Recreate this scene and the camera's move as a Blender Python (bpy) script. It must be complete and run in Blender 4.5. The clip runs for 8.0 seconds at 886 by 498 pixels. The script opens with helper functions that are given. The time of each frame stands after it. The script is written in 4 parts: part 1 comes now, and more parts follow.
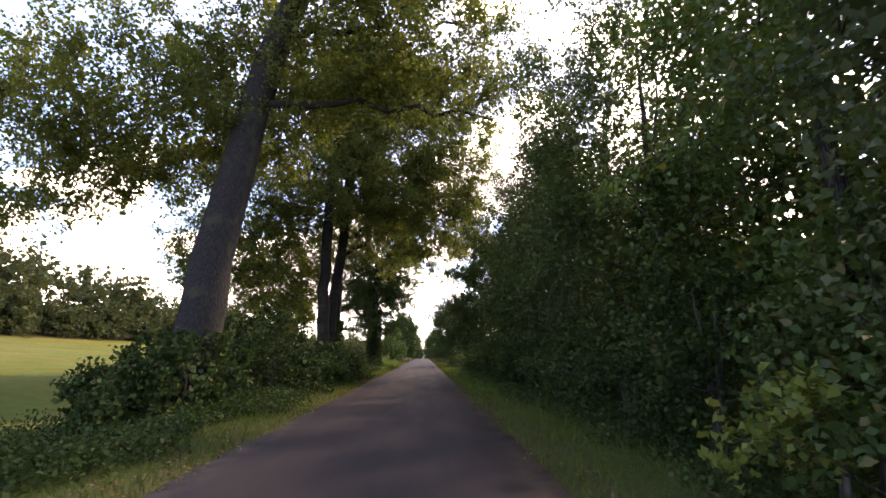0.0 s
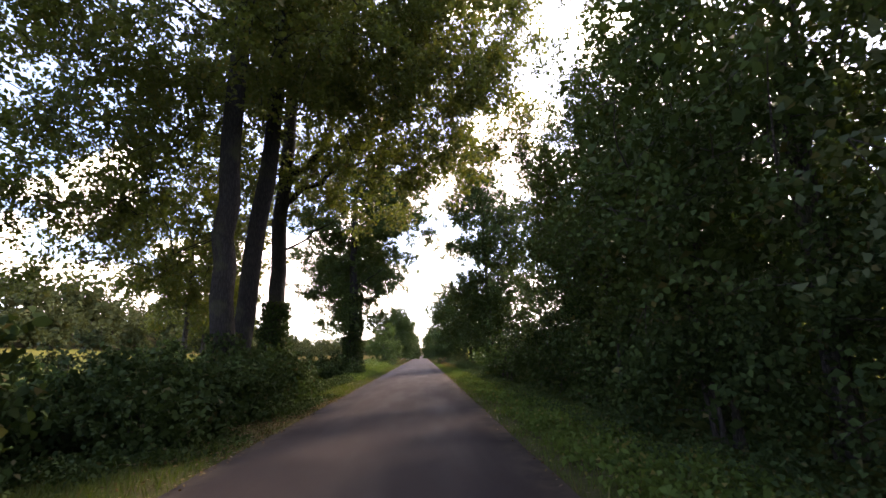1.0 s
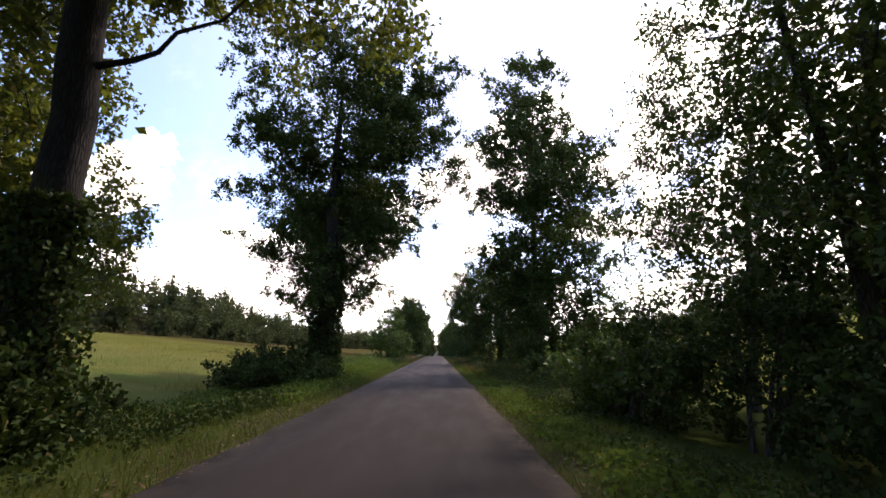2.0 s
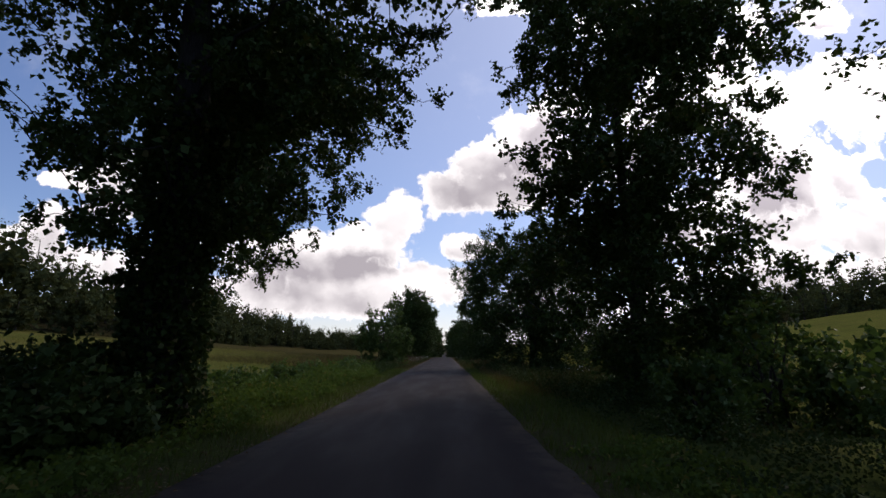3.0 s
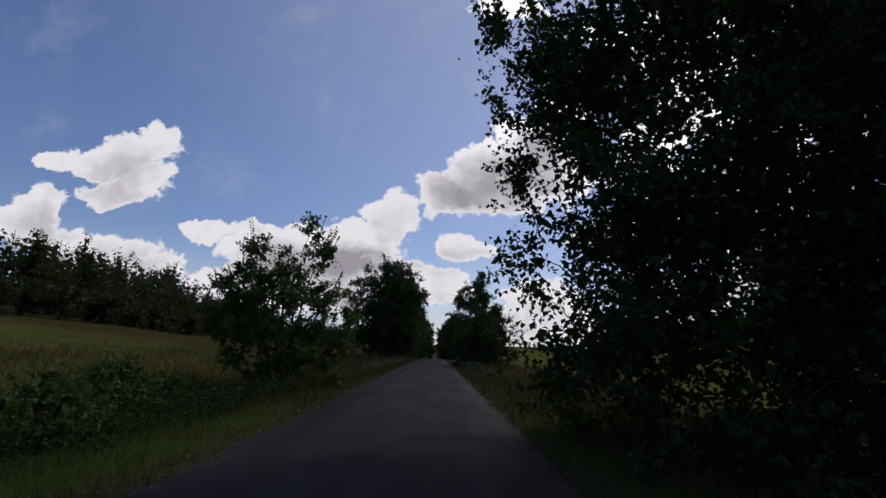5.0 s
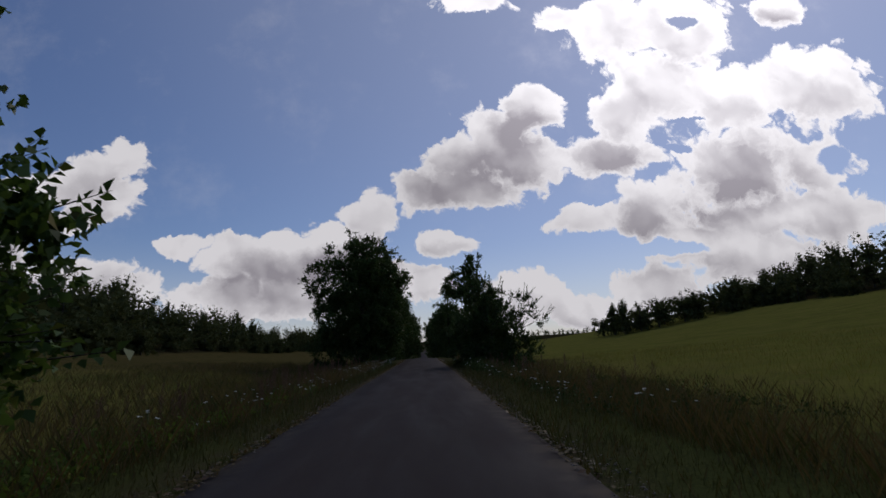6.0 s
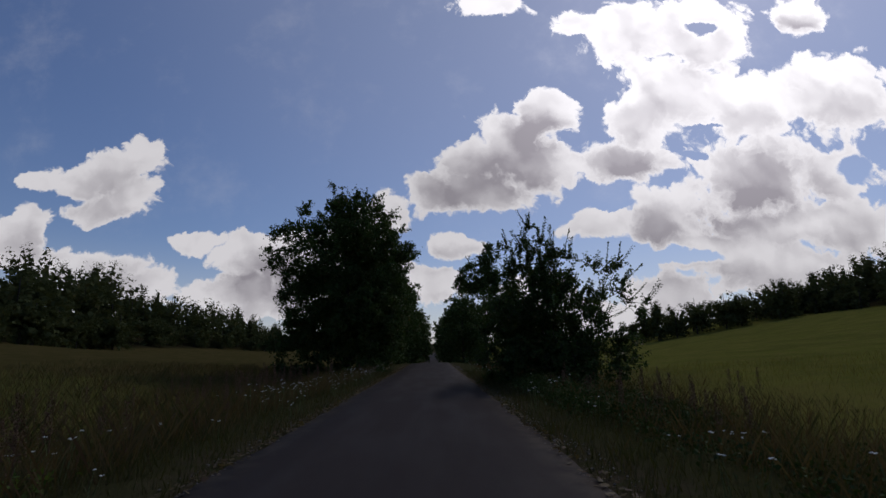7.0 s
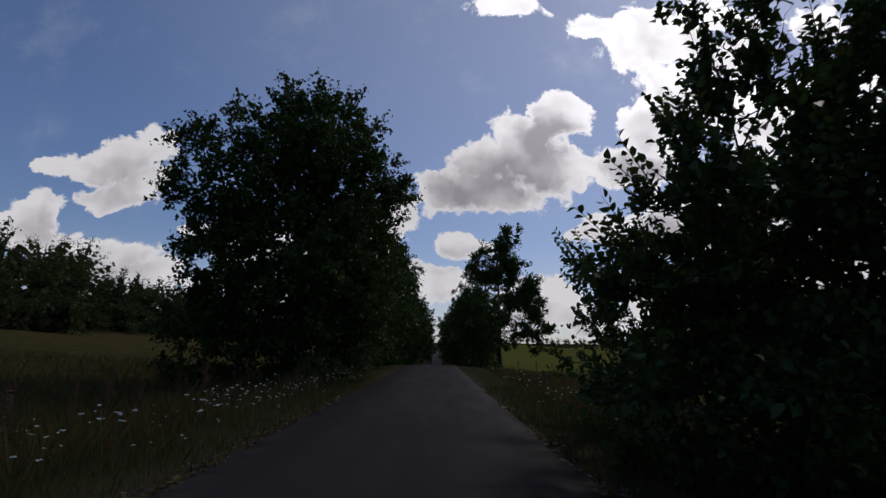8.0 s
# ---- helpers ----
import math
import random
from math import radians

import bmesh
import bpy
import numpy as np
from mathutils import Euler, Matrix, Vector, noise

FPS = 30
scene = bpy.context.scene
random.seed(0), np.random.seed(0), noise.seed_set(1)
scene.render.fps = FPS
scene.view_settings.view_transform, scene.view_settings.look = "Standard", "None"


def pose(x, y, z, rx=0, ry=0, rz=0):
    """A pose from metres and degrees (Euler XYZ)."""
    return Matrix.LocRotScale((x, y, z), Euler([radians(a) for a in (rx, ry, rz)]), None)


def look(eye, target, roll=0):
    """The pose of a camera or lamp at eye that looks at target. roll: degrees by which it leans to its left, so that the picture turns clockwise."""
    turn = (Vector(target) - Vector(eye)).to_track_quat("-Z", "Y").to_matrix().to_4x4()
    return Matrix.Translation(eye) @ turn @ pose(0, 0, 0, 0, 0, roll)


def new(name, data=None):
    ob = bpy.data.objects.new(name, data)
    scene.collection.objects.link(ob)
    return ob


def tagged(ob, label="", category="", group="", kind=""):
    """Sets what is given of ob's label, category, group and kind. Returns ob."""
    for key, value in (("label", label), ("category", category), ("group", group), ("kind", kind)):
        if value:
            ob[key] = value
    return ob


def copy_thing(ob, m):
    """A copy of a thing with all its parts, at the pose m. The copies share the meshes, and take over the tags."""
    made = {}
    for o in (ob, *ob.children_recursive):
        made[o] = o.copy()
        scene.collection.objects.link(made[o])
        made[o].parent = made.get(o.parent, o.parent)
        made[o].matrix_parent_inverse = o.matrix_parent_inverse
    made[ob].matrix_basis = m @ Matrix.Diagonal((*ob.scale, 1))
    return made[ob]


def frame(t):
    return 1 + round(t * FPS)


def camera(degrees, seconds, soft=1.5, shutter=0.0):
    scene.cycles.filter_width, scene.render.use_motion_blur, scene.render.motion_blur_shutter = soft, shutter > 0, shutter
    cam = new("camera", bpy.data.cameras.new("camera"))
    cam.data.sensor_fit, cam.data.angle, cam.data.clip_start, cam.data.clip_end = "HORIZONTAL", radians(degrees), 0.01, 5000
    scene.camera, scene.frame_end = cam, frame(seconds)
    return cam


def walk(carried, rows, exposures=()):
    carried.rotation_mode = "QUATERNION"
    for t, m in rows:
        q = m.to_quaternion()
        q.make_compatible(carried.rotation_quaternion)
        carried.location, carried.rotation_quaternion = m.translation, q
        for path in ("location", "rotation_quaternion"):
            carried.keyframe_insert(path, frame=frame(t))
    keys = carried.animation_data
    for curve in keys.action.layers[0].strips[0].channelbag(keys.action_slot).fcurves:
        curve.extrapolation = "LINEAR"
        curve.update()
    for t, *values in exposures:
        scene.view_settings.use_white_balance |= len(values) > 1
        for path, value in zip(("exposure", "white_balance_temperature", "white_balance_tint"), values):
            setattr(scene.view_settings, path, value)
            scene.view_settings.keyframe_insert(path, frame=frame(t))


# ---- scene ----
FIELD_OF_VIEW = 82.9
cam = camera(FIELD_OF_VIEW, 8.0, soft=1.5, shutter=0.03)
# seconds, x, y, z, yaw, pitch, roll
PATH = [
    (0.0, 0.64, 0.00, 1.25, -2.09, 11.85, 0.56),
    (0.5, 0.64, 7.08, 1.25, 0.29, 11.68, -0.91),
    (1.0, 0.65, 14.13, 1.25, -2.28, 11.72, 2.32),
    (1.5, 0.68, 21.30, 1.25, -0.99, 11.48, -0.57),
    (3.0, 0.64, 42.32, 1.25, 0.29, 11.54, 0.20),
    (3.5, 0.57, 49.29, 1.25, -0.88, 11.49, -1.19),
    (4.0, 0.57, 56.28, 1.25, -2.26, 11.48, 2.64),
    (4.5, 0.57, 63.14, 1.25, -0.59, 11.43, -0.39),
    (5.0, 0.53, 70.24, 1.25, -0.77, 11.55, -2.12),
    (5.2, 0.50, 73.06, 1.25, 0.13, 11.27, -0.22),
    (6.3, 0.39, 88.56, 1.25, -2.28, 11.13, 2.90),
    (6.5, 0.38, 91.37, 1.25, -1.80, 11.43, 0.71),
    (7.0, 0.40, 98.32, 1.25, -1.03, 11.45, 1.11),
    (7.5, 0.43, 105.06, 1.25, -0.84, 11.42, -0.75),
    (8.0, 0.41, 112.00, 1.25, -0.64, 11.37, -1.17),
]
walk(cam, [(t, pose(x, y, z, 90 + p, r, w)) for t, x, y, z, w, p, r in PATH],
     exposures=[(0.0, 2.85, 8500, 24), (1.0, 2.9, 8300, 24), (1.7, 2.55, 7900, 21), (2.8, 0.55, 6900, 15), (3.5, 0.2, 6700, 13), (4.5, 0.05, 6550, 13), (5.2, -0.3, 6500, 13), (6.5, -0.5, 6500, 13), (8.0, -0.5, 6500, 12)])

# ---- light: sun ahead and to the side of the road, blue sky with broken cumulus ----
SUN_AZ, SUN_EL = radians(37), radians(46)
sun = new("sun", bpy.data.lights.new("sun", "SUN"))
sun.data.energy, sun.data.angle, sun.data.color = 0.82, radians(3.0), (1.0, 0.93, 0.82)
sun.matrix_world = look((math.sin(SUN_AZ) * 60, math.cos(SUN_AZ) * 60, 80), (math.sin(SUN_AZ) * 60 - math.sin(SUN_AZ) * math.cos(SUN_EL), math.cos(SUN_AZ) * 60 - math.cos(SUN_AZ) * math.cos(SUN_EL), 80 - math.sin(SUN_EL)))


class Nodes:
    """Small builder for node trees."""
    def __init__(self, tree):
        self.tree = tree
        tree.nodes.clear()

    def put(self, value, socket):
        if isinstance(value, bpy.types.NodeSocket):
            self.tree.links.new(value, socket)
        else:
            socket.default_value = value

    def node(self, kind, ins=(), operation="", use_clamp=False, interpolation_type="", data_type="", blend_type="", feature=""):
        n = self.tree.nodes.new(kind)
        if operation:
            n.operation = operation
        if use_clamp:
            n.use_clamp = True
        if interpolation_type:
            n.interpolation_type = interpolation_type
        if data_type:
            n.data_type = data_type
        if blend_type:
            n.blend_type = blend_type
        if feature:
            n.feature = feature
        for k, v in dict(ins).items():
            self.put(v, n.inputs[k])
        return n

    def math(self, op, a, b=0.0, c=0.0, clamp=False):
        return self.node("ShaderNodeMath", {0: a, 1: b, 2: c}, operation=op, use_clamp=clamp).outputs[0]

    def vec(self, op, a, b=(0, 0, 0)):
        return self.node("ShaderNodeVectorMath", {0: a, 1: b}, operation=op)

    def noise(self, vector, scale, detail=4.0, rough=0.55, out=0):
        return self.node("ShaderNodeTexNoise", {"Vector": vector, "Scale": scale, "Detail": detail, "Roughness": rough}).outputs[out]

    def step(self, x, lo, hi, a=0.0, b=1.0):
        return self.node("ShaderNodeMapRange", {"Value": x, "From Min": lo, "From Max": hi, "To Min": a, "To Max": b}, interpolation_type="SMOOTHSTEP").outputs[0]

    def mix(self, f, a, b, blend="MIX"):
        n = self.node("ShaderNodeMix", {0: f, 6: a, 7: b}, data_type="RGBA", blend_type=blend)
        return n.outputs[2]


# cloud banks: (side, height, half width, half height) on the plane one unit ahead
BANK_WEST = [(-0.596, 0.42, 0.045, 0.043), (-0.658, 0.38, 0.072, 0.053), (-0.732, 0.364, 0.067, 0.037), (-0.808, 0.362, 0.056, 0.021),
             (-0.616, 0.326, 0.061, 0.049), (-0.676, 0.30, 0.07, 0.031), (-0.82, 0.26, 0.056, 0.047), (-0.84, 0.22, 0.067, 0.046), (-0.75, 0.18, 0.089, 0.046),
             (-0.65, 0.17, 0.089, 0.04), (-0.56, 0.14, 0.067, 0.04), (-0.63, 0.12, 0.132, 0.034)]
BANK_MID = [(-0.47, 0.23, 0.063, 0.021), (-0.37, 0.19, 0.068, 0.046), (-0.26, 0.19, 0.114, 0.052), (-0.1, 0.27, 0.058, 0.054),
            (-0.16, 0.2, 0.103, 0.059), (-0.2, 0.14, 0.19, 0.06), (-0.3, 0.17, 0.12, 0.05), (-0.38, 0.13, 0.101, 0.034), (-0.24, 0.1, 0.269, 0.034),
            (0.0, 0.13, 0.079, 0.034), (0.05, 0.21, 0.069, 0.028), (0.252, 0.50, 0.066, 0.062), (0.18, 0.452, 0.085, 0.06),
            (0.104, 0.388, 0.09, 0.057), (0.01, 0.32, 0.076, 0.049), (0.13, 0.32, 0.106, 0.043), (0.24, 0.38, 0.072, 0.063), (0.19, 0.39, 0.10, 0.07), (0.07, 0.335, 0.10, 0.05)]
BANK_EAST = [(0.4, 0.38, 0.121, 0.057), (0.13, 0.76, 0.09, 0.029), (0.34, 0.72, 0.064, 0.036), (0.46, 0.69, 0.115, 0.085),
             (0.61, 0.69, 0.116, 0.114), (0.54, 0.54, 0.137, 0.107), (0.45, 0.48, 0.099, 0.079), (0.69, 0.51, 0.125, 0.08),
             (0.89, 0.53, 0.152, 0.108), (0.85, 0.73, 0.065, 0.051), (0.69, 0.35, 0.158, 0.094), (0.86, 0.36, 0.11, 0.063),
             (0.48, 0.26, 0.095, 0.066), (0.34, 0.25, 0.07, 0.036), (0.75, 0.24, 0.202, 0.054), (0.59, 0.19, 0.152, 0.047),
             (0.87, 0.24, 0.12, 0.073), (0.49, 0.1, 0.115, 0.046), (0.22, 0.10, 0.085, 0.045), (0.32, 0.06, 0.16, 0.04), (0.12, 0.07, 0.07, 0.03), (0.73, 0.15, 0.21, 0.058)]
GAPS = [(0.61, 0.70, 0.046, 0.017), (0.74, 0.66, 0.036, 0.08), (0.56, 0.40, 0.034, 0.018), (0.38, 0.285, 0.066, 0.013),
        (0.50, 0.175, 0.115, 0.018), (0.91, 0.37, 0.054, 0.046), (0.59, 0.46, 0.050, 0.008)]
HEARTS = [(0.22, 0.45, 0.075, 0.06), (0.15, 0.37, 0.12, 0.065), (0.06, 0.325, 0.09, 0.04), (0.41, 0.37, 0.12, 0.042), (0.70, 0.34, 0.122, 0.07), (0.60, 0.25, 0.085, 0.042),
          (0.47, 0.235, 0.052, 0.055), (0.84, 0.72, 0.04, 0.026), (-0.20, 0.165, 0.17, 0.026), (-0.36, 0.15, 0.06, 0.035)]
PALE_HEARTS = [(0.45, 0.49, 0.059, 0.037), (0.89, 0.46, 0.12, 0.047), (0.82, 0.20, 0.052, 0.027), (0.93, 0.26, 0.038, 0.02), (0.57, 0.12, 0.139, 0.032), (0.57, 0.58, 0.08, 0.022),
               (-0.66, 0.345, 0.09, 0.05), (-0.69, 0.30, 0.10, 0.027), (-0.80, 0.24, 0.068, 0.035), (-0.67, 0.155, 0.12, 0.03), (-0.24, 0.10, 0.18, 0.022), (0.04, 0.20, 0.046, 0.014)]
world = bpy.data.worlds.new("world")
scene.world = world
world.use_nodes = True
w = Nodes(world.node_tree)
sky = w.node("ShaderNodeTexSky")
sky.sky_type, sky.sun_disc, sky.sun_elevation, sky.sun_rotation = "NISHITA", False, SUN_EL, SUN_AZ
sky.air_density, sky.dust_density, sky.ozone_density = 1.0, 0.6, 2.0
way = w.node("ShaderNodeTexCoord").outputs["Generated"]
sep = w.node("ShaderNodeSeparateXYZ", {0: way})
ahead = w.math("MAXIMUM", sep.outputs[1], 0.05)
plane = w.node("ShaderNodeCombineXYZ", {0: w.math("DIVIDE", sep.outputs[0], ahead), 1: w.math("DIVIDE", sep.outputs[2], ahead), 2: 0.0}).outputs[0]
big = w.vec("SUBTRACT", w.noise(plane, 7.0, 9.0, 0.62, 1), (0.5, 0.5, 0.5)).outputs[0]
warp = w.vec("ADD", plane, w.vec("MULTIPLY", big, (0.12, 0.10, 0.0)).outputs[0]).outputs[0]
soft = w.vec("ADD", plane, w.vec("MULTIPLY", big, (0.14, 0.11, 0.0)).outputs[0]).outputs[0]


def away(spot, u, v, ru, rv):
    """Distance from the middle of an oval, in its own half widths."""
    return w.vec("LENGTH", w.vec("MULTIPLY", w.vec("SUBTRACT", spot, (u, v, 0)).outputs[0], (1 / ru, 1 / rv, 0)).outputs[0]).outputs["Value"]


def heap(spot, banks, soften=0.22):
    """How deep a direction lies inside a bank of ovals."""
    total = None
    for oval in banks:
        puff = w.math("SUBTRACT", 1.15, away(spot, *oval))
        total = puff if total is None else w.node("ShaderNodeMath", {0: total, 1: puff, 2: soften}, operation="SMOOTH_MAX").outputs[0]
    return total


def puffs(spot, scale):
    """Rounded cauliflower heads."""
    return w.node("ShaderNodeTexVoronoi", {"Vector": spot, "Scale": scale, "Detail": 3.0, "Roughness": 0.55, "Lacunarity": 2.2}).outputs["Distance"]


heads = puffs(warp, 19.0)
field = w.math("ADD", heap(warp, BANK_WEST + BANK_MID + BANK_EAST), w.math("MULTIPLY", w.math("SUBTRACT", 0.85, heads), 0.5))
for oval in GAPS:
    field = w.node("ShaderNodeMath", {0: field, 1: w.math("SUBTRACT", away(warp, *oval), 0.7), 2: 0.15}, operation="SMOOTH_MIN").outputs[0]
shape = w.step(field, -0.03, 0.17)
# scattered cumulus over the rest of the sky
rest = w.step(w.noise(way, 3.2, 6.0, 0.6), 0.60, 0.70)
behind = w.step(sep.outputs[1], 0.55, 0.35)
cover = w.math("MAXIMUM", w.math("MULTIPLY", shape, w.step(sep.outputs[1], 0.2, 0.4)), w.math("MULTIPLY", rest, behind))
# grey hearts of the clouds, bright rims, heads lit from the sun's side
def lumps(spot):
    """Soft rounded swellings inside a cloud."""
    big_ones = w.node("ShaderNodeTexVoronoi", {"Vector": spot, "Scale": 10.0, "Smoothness": 0.7}, feature="SMOOTH_F1").outputs["Distance"]
    small_ones = w.node("ShaderNodeTexVoronoi", {"Vector": spot, "Scale": 27.0, "Smoothness": 0.6}, feature="SMOOTH_F1").outputs["Distance"]
    return w.math("ADD", big_ones, w.math("MULTIPLY", small_ones, 0.3))


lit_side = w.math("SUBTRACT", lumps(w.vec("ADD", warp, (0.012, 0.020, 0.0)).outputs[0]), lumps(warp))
thick = w.step(heap(w.vec("ADD", soft, (0.014, 0.045, 0.0)).outputs[0], BANK_WEST + BANK_MID + BANK_EAST, 0.4), -0.1, 1.25, 0.0, 0.42)
hearts = w.math("ADD", w.step(heap(soft, HEARTS, 0.5), -0.6, 1.0, 0.0, 0.75), w.step(heap(soft, PALE_HEARTS, 0.5), -0.6, 1.1, 0.0, 0.3))
core = w.math("ADD", thick, hearts)
core = w.math("ADD", core, w.math("MULTIPLY", w.math("SUBTRACT", w.noise(warp, 6.0, 3.0, 0.5), 0.5), 0.4))
core = w.math("SUBTRACT", core, w.math("MULTIPLY", lit_side, 1.0))
core = w.math("MULTIPLY", core, w.step(field, 0.0, 0.55), clamp=True)
toward = w.vec("DOT_PRODUCT", way, (math.sin(SUN_AZ) * math.cos(SUN_EL), math.cos(SUN_AZ) * math.cos(SUN_EL), math.sin(SUN_EL))).outputs["Value"]
glow = w.step(toward, 0.76, 0.98, 0.86, 1.55)
cloud = w.mix(core, (1.02, 1.01, 1.04, 1), (0.42, 0.40, 0.445, 1))
cloud = w.vec("SCALE", cloud)
w.tree.links.new(glow, cloud.inputs["Scale"])
wisp = w.math("MULTIPLY", w.step(w.noise(plane, 5.0, 7.0, 0.65), 0.5, 0.8), 0.13)
low = w.step(sep.outputs[2], 0.22, 0.0, 0.0, 0.35)
cover = w.math("MAXIMUM", cover, w.math("MAXIMUM", wisp, low))
SKY = 0.091
blue = w.vec("MULTIPLY", sky.outputs[0], (SKY * 0.84, SKY * 0.90, SKY * 1.10)).outputs[0]
# thin bright haze towards the sun
blue = w.mix(w.step(toward, 0.42, 0.95, 0.0, 0.20), blue, (0.66, 0.70, 0.80, 1))
bg = w.node("ShaderNodeBackground", {"Color": w.mix(cover, blue, cloud.outputs[0]), "Strength": 1.0})
w.node("ShaderNodeOutputWorld", {0: bg.outputs[0]})


# ---- materials ----
def material(name):
    m = bpy.data.materials.new(name)
    m.use_nodes = True
    return m, Nodes(m.node_tree)


def finish(n, color, rough, bump=None, strength=0.3, distance=0.02, through_light=0.0, thin=None, spec=0.35):
    ins = {"Base Color": color, "Roughness": rough, "Specular IOR Level": spec}
    if bump is not None:
        ins["Normal"] = n.node("ShaderNodeBump", {"Height": bump, "Strength": strength, "Distance": distance}).outputs[0]
    out = n.node("ShaderNodeBsdfPrincipled", ins).outputs[0]
    if through_light:
        t = n.node("ShaderNodeBsdfTranslucent", {"Color": thin if thin is not None else color})
        out = n.node("ShaderNodeMixShader", {0: through_light, 1: out, 2: t.outputs[0]}).outputs[0]
    n.node("ShaderNodeOutputMaterial", {0: out})


def leaf_material(name, dark, light, old, old_share=0.08, through_light=0.32, gloss=0.32, rough=(0.36, 0.62)):
    m, n = material(name)
    each = n.node("ShaderNodeNewGeometry").outputs["Random Per Island"]
    where = n.node("ShaderNodeTexCoord").outputs["Object"]
    patch = n.noise(where, 0.55, 3.0)
    c = n.mix(each, (*dark, 1), (*light, 1))
    c = n.mix(n.step(patch, 0.35, 0.7, 0.0, 0.55), c, (light[0] * 1.15, light[1] * 1.05, light[2] * 0.9, 1))
    other = n.math("FRACT", n.math("MULTIPLY", each, 37.7))
    c = n.mix(n.math("LESS_THAN", other, old_share), c, (*old, 1))
    thin = n.mix(0.5, c, (light[0] * 1.6, light[1] * 1.5, light[2] * 0.6, 1))
    finish(n, c, n.step(other, 0, 1, *rough), through_light=through_light, thin=thin, spec=gloss)
    return m


LEAF_ALDER = leaf_material("alder_leaf", (0.027, 0.050, 0.016), (0.058, 0.098, 0.028), (0.10, 0.09, 0.03), 0.04, 0.18, 0.12, (0.5, 0.75))
LEAF_POPLAR = leaf_material("poplar_leaf", (0.040, 0.062, 0.014), (0.120, 0.150, 0.036), (0.19, 0.15, 0.04), 0.10, 0.52)
LEAF_WILLOW = leaf_material("willow_leaf", (0.040, 0.062, 0.028), (0.085, 0.115, 0.055), (0.12, 0.11, 0.05), 0.05, 0.32, 0.2, (0.45, 0.7))
LEAF_HAZEL = leaf_material("shrub_leaf", (0.034, 0.064, 0.019), (0.086, 0.148, 0.041), (0.15, 0.13, 0.03), 0.04, 0.32, 0.2, (0.45, 0.7))
# ivy leaf; its dark tone also paints shade on weeds, bushes and hedge foot
LEAF_IVY_SHADE = leaf_material("ivy_and_shade_leaf", (0.018, 0.036, 0.013), (0.045, 0.075, 0.022), (0.09, 0.08, 0.03), 0.04, 0.15, 0.08, (0.6, 0.85))
# nettle leaf, raised in brightness to carry sunlight on the open verge
LEAF_NETTLE = leaf_material("nettle_leaf", (0.044, 0.082, 0.020), (0.096, 0.150, 0.036), (0.20, 0.17, 0.05), 0.06, 0.35, 0.08, (0.6, 0.85))
LEAF_FAR = leaf_material("far_wood_leaf", (0.036, 0.048, 0.022), (0.076, 0.092, 0.040), (0.08, 0.075, 0.03), 0.08, 0.18, 0.02, (0.8, 0.95))
GRASS = leaf_material("grass_blade", (0.042, 0.068, 0.014), (0.086, 0.122, 0.027), (0.10, 0.078, 0.034), 0.14, gloss=0.1)
LEAF_YOUNG = leaf_material("young_hazel_leaf", (0.085, 0.125, 0.028), (0.19, 0.235, 0.055), (0.25, 0.24, 0.05), 0.08, 0.42, 0.15)
# dull brown grass; its low tone also stands in for shaded ground
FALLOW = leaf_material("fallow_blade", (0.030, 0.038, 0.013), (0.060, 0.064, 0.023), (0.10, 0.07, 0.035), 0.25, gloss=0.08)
# blade tone matches the east field, its added sunlight included
FIELD = leaf_material("field_grass_blade", (0.105, 0.125, 0.026), (0.185, 0.170, 0.045), (0.16, 0.12, 0.05), 0.15, gloss=0.05)
HAY = leaf_material("dry_grass_blade", (0.066, 0.052, 0.025), (0.120, 0.092, 0.045), (0.085, 0.048, 0.026), 0.25, gloss=0.1)


def bark_material(name, dark, light):
    m, n = material(name)
    where = n.node("ShaderNodeTexCoord").outputs["Object"]
    tall = n.vec("MULTIPLY", where, (15.0, 15.0, 2.4)).outputs[0]
    ridge = n.node("ShaderNodeTexVoronoi", {"Vector": n.vec("ADD", tall, n.vec("SCALE", n.noise(where, 3.0, 4.0, 0.6, 1)).outputs[0]).outputs[0], "Scale": 1.3}, feature="DISTANCE_TO_EDGE").outputs[0]
    grain = n.noise(tall, 3.0, 6.0, 0.65)
    c = n.mix(n.step(ridge, 0.0, 0.25), (*dark, 1), (*light, 1))
    c = n.mix(n.step(grain, 0.4, 0.7, 0.0, 0.5), c, (*[v * 0.6 for v in dark], 1))
    moss = n.step(n.noise(where, 1.1, 3.0), 0.52, 0.68, 0.0, 0.45)
    c = n.mix(moss, c, (0.07, 0.08, 0.035, 1))
    finish(n, c, 0.9, n.math("ADD", n.math("MULTIPLY", n.step(ridge, 0.0, 0.3), 0.7), grain), 0.55, 0.03, spec=0.15)
    return m


BARK = bark_material("grey_brown_bark", (0.023, 0.020, 0.018), (0.040, 0.036, 0.033))
BARK_DARK = bark_material("dark_bark", (0.035, 0.03, 0.026), (0.10, 0.088, 0.075))


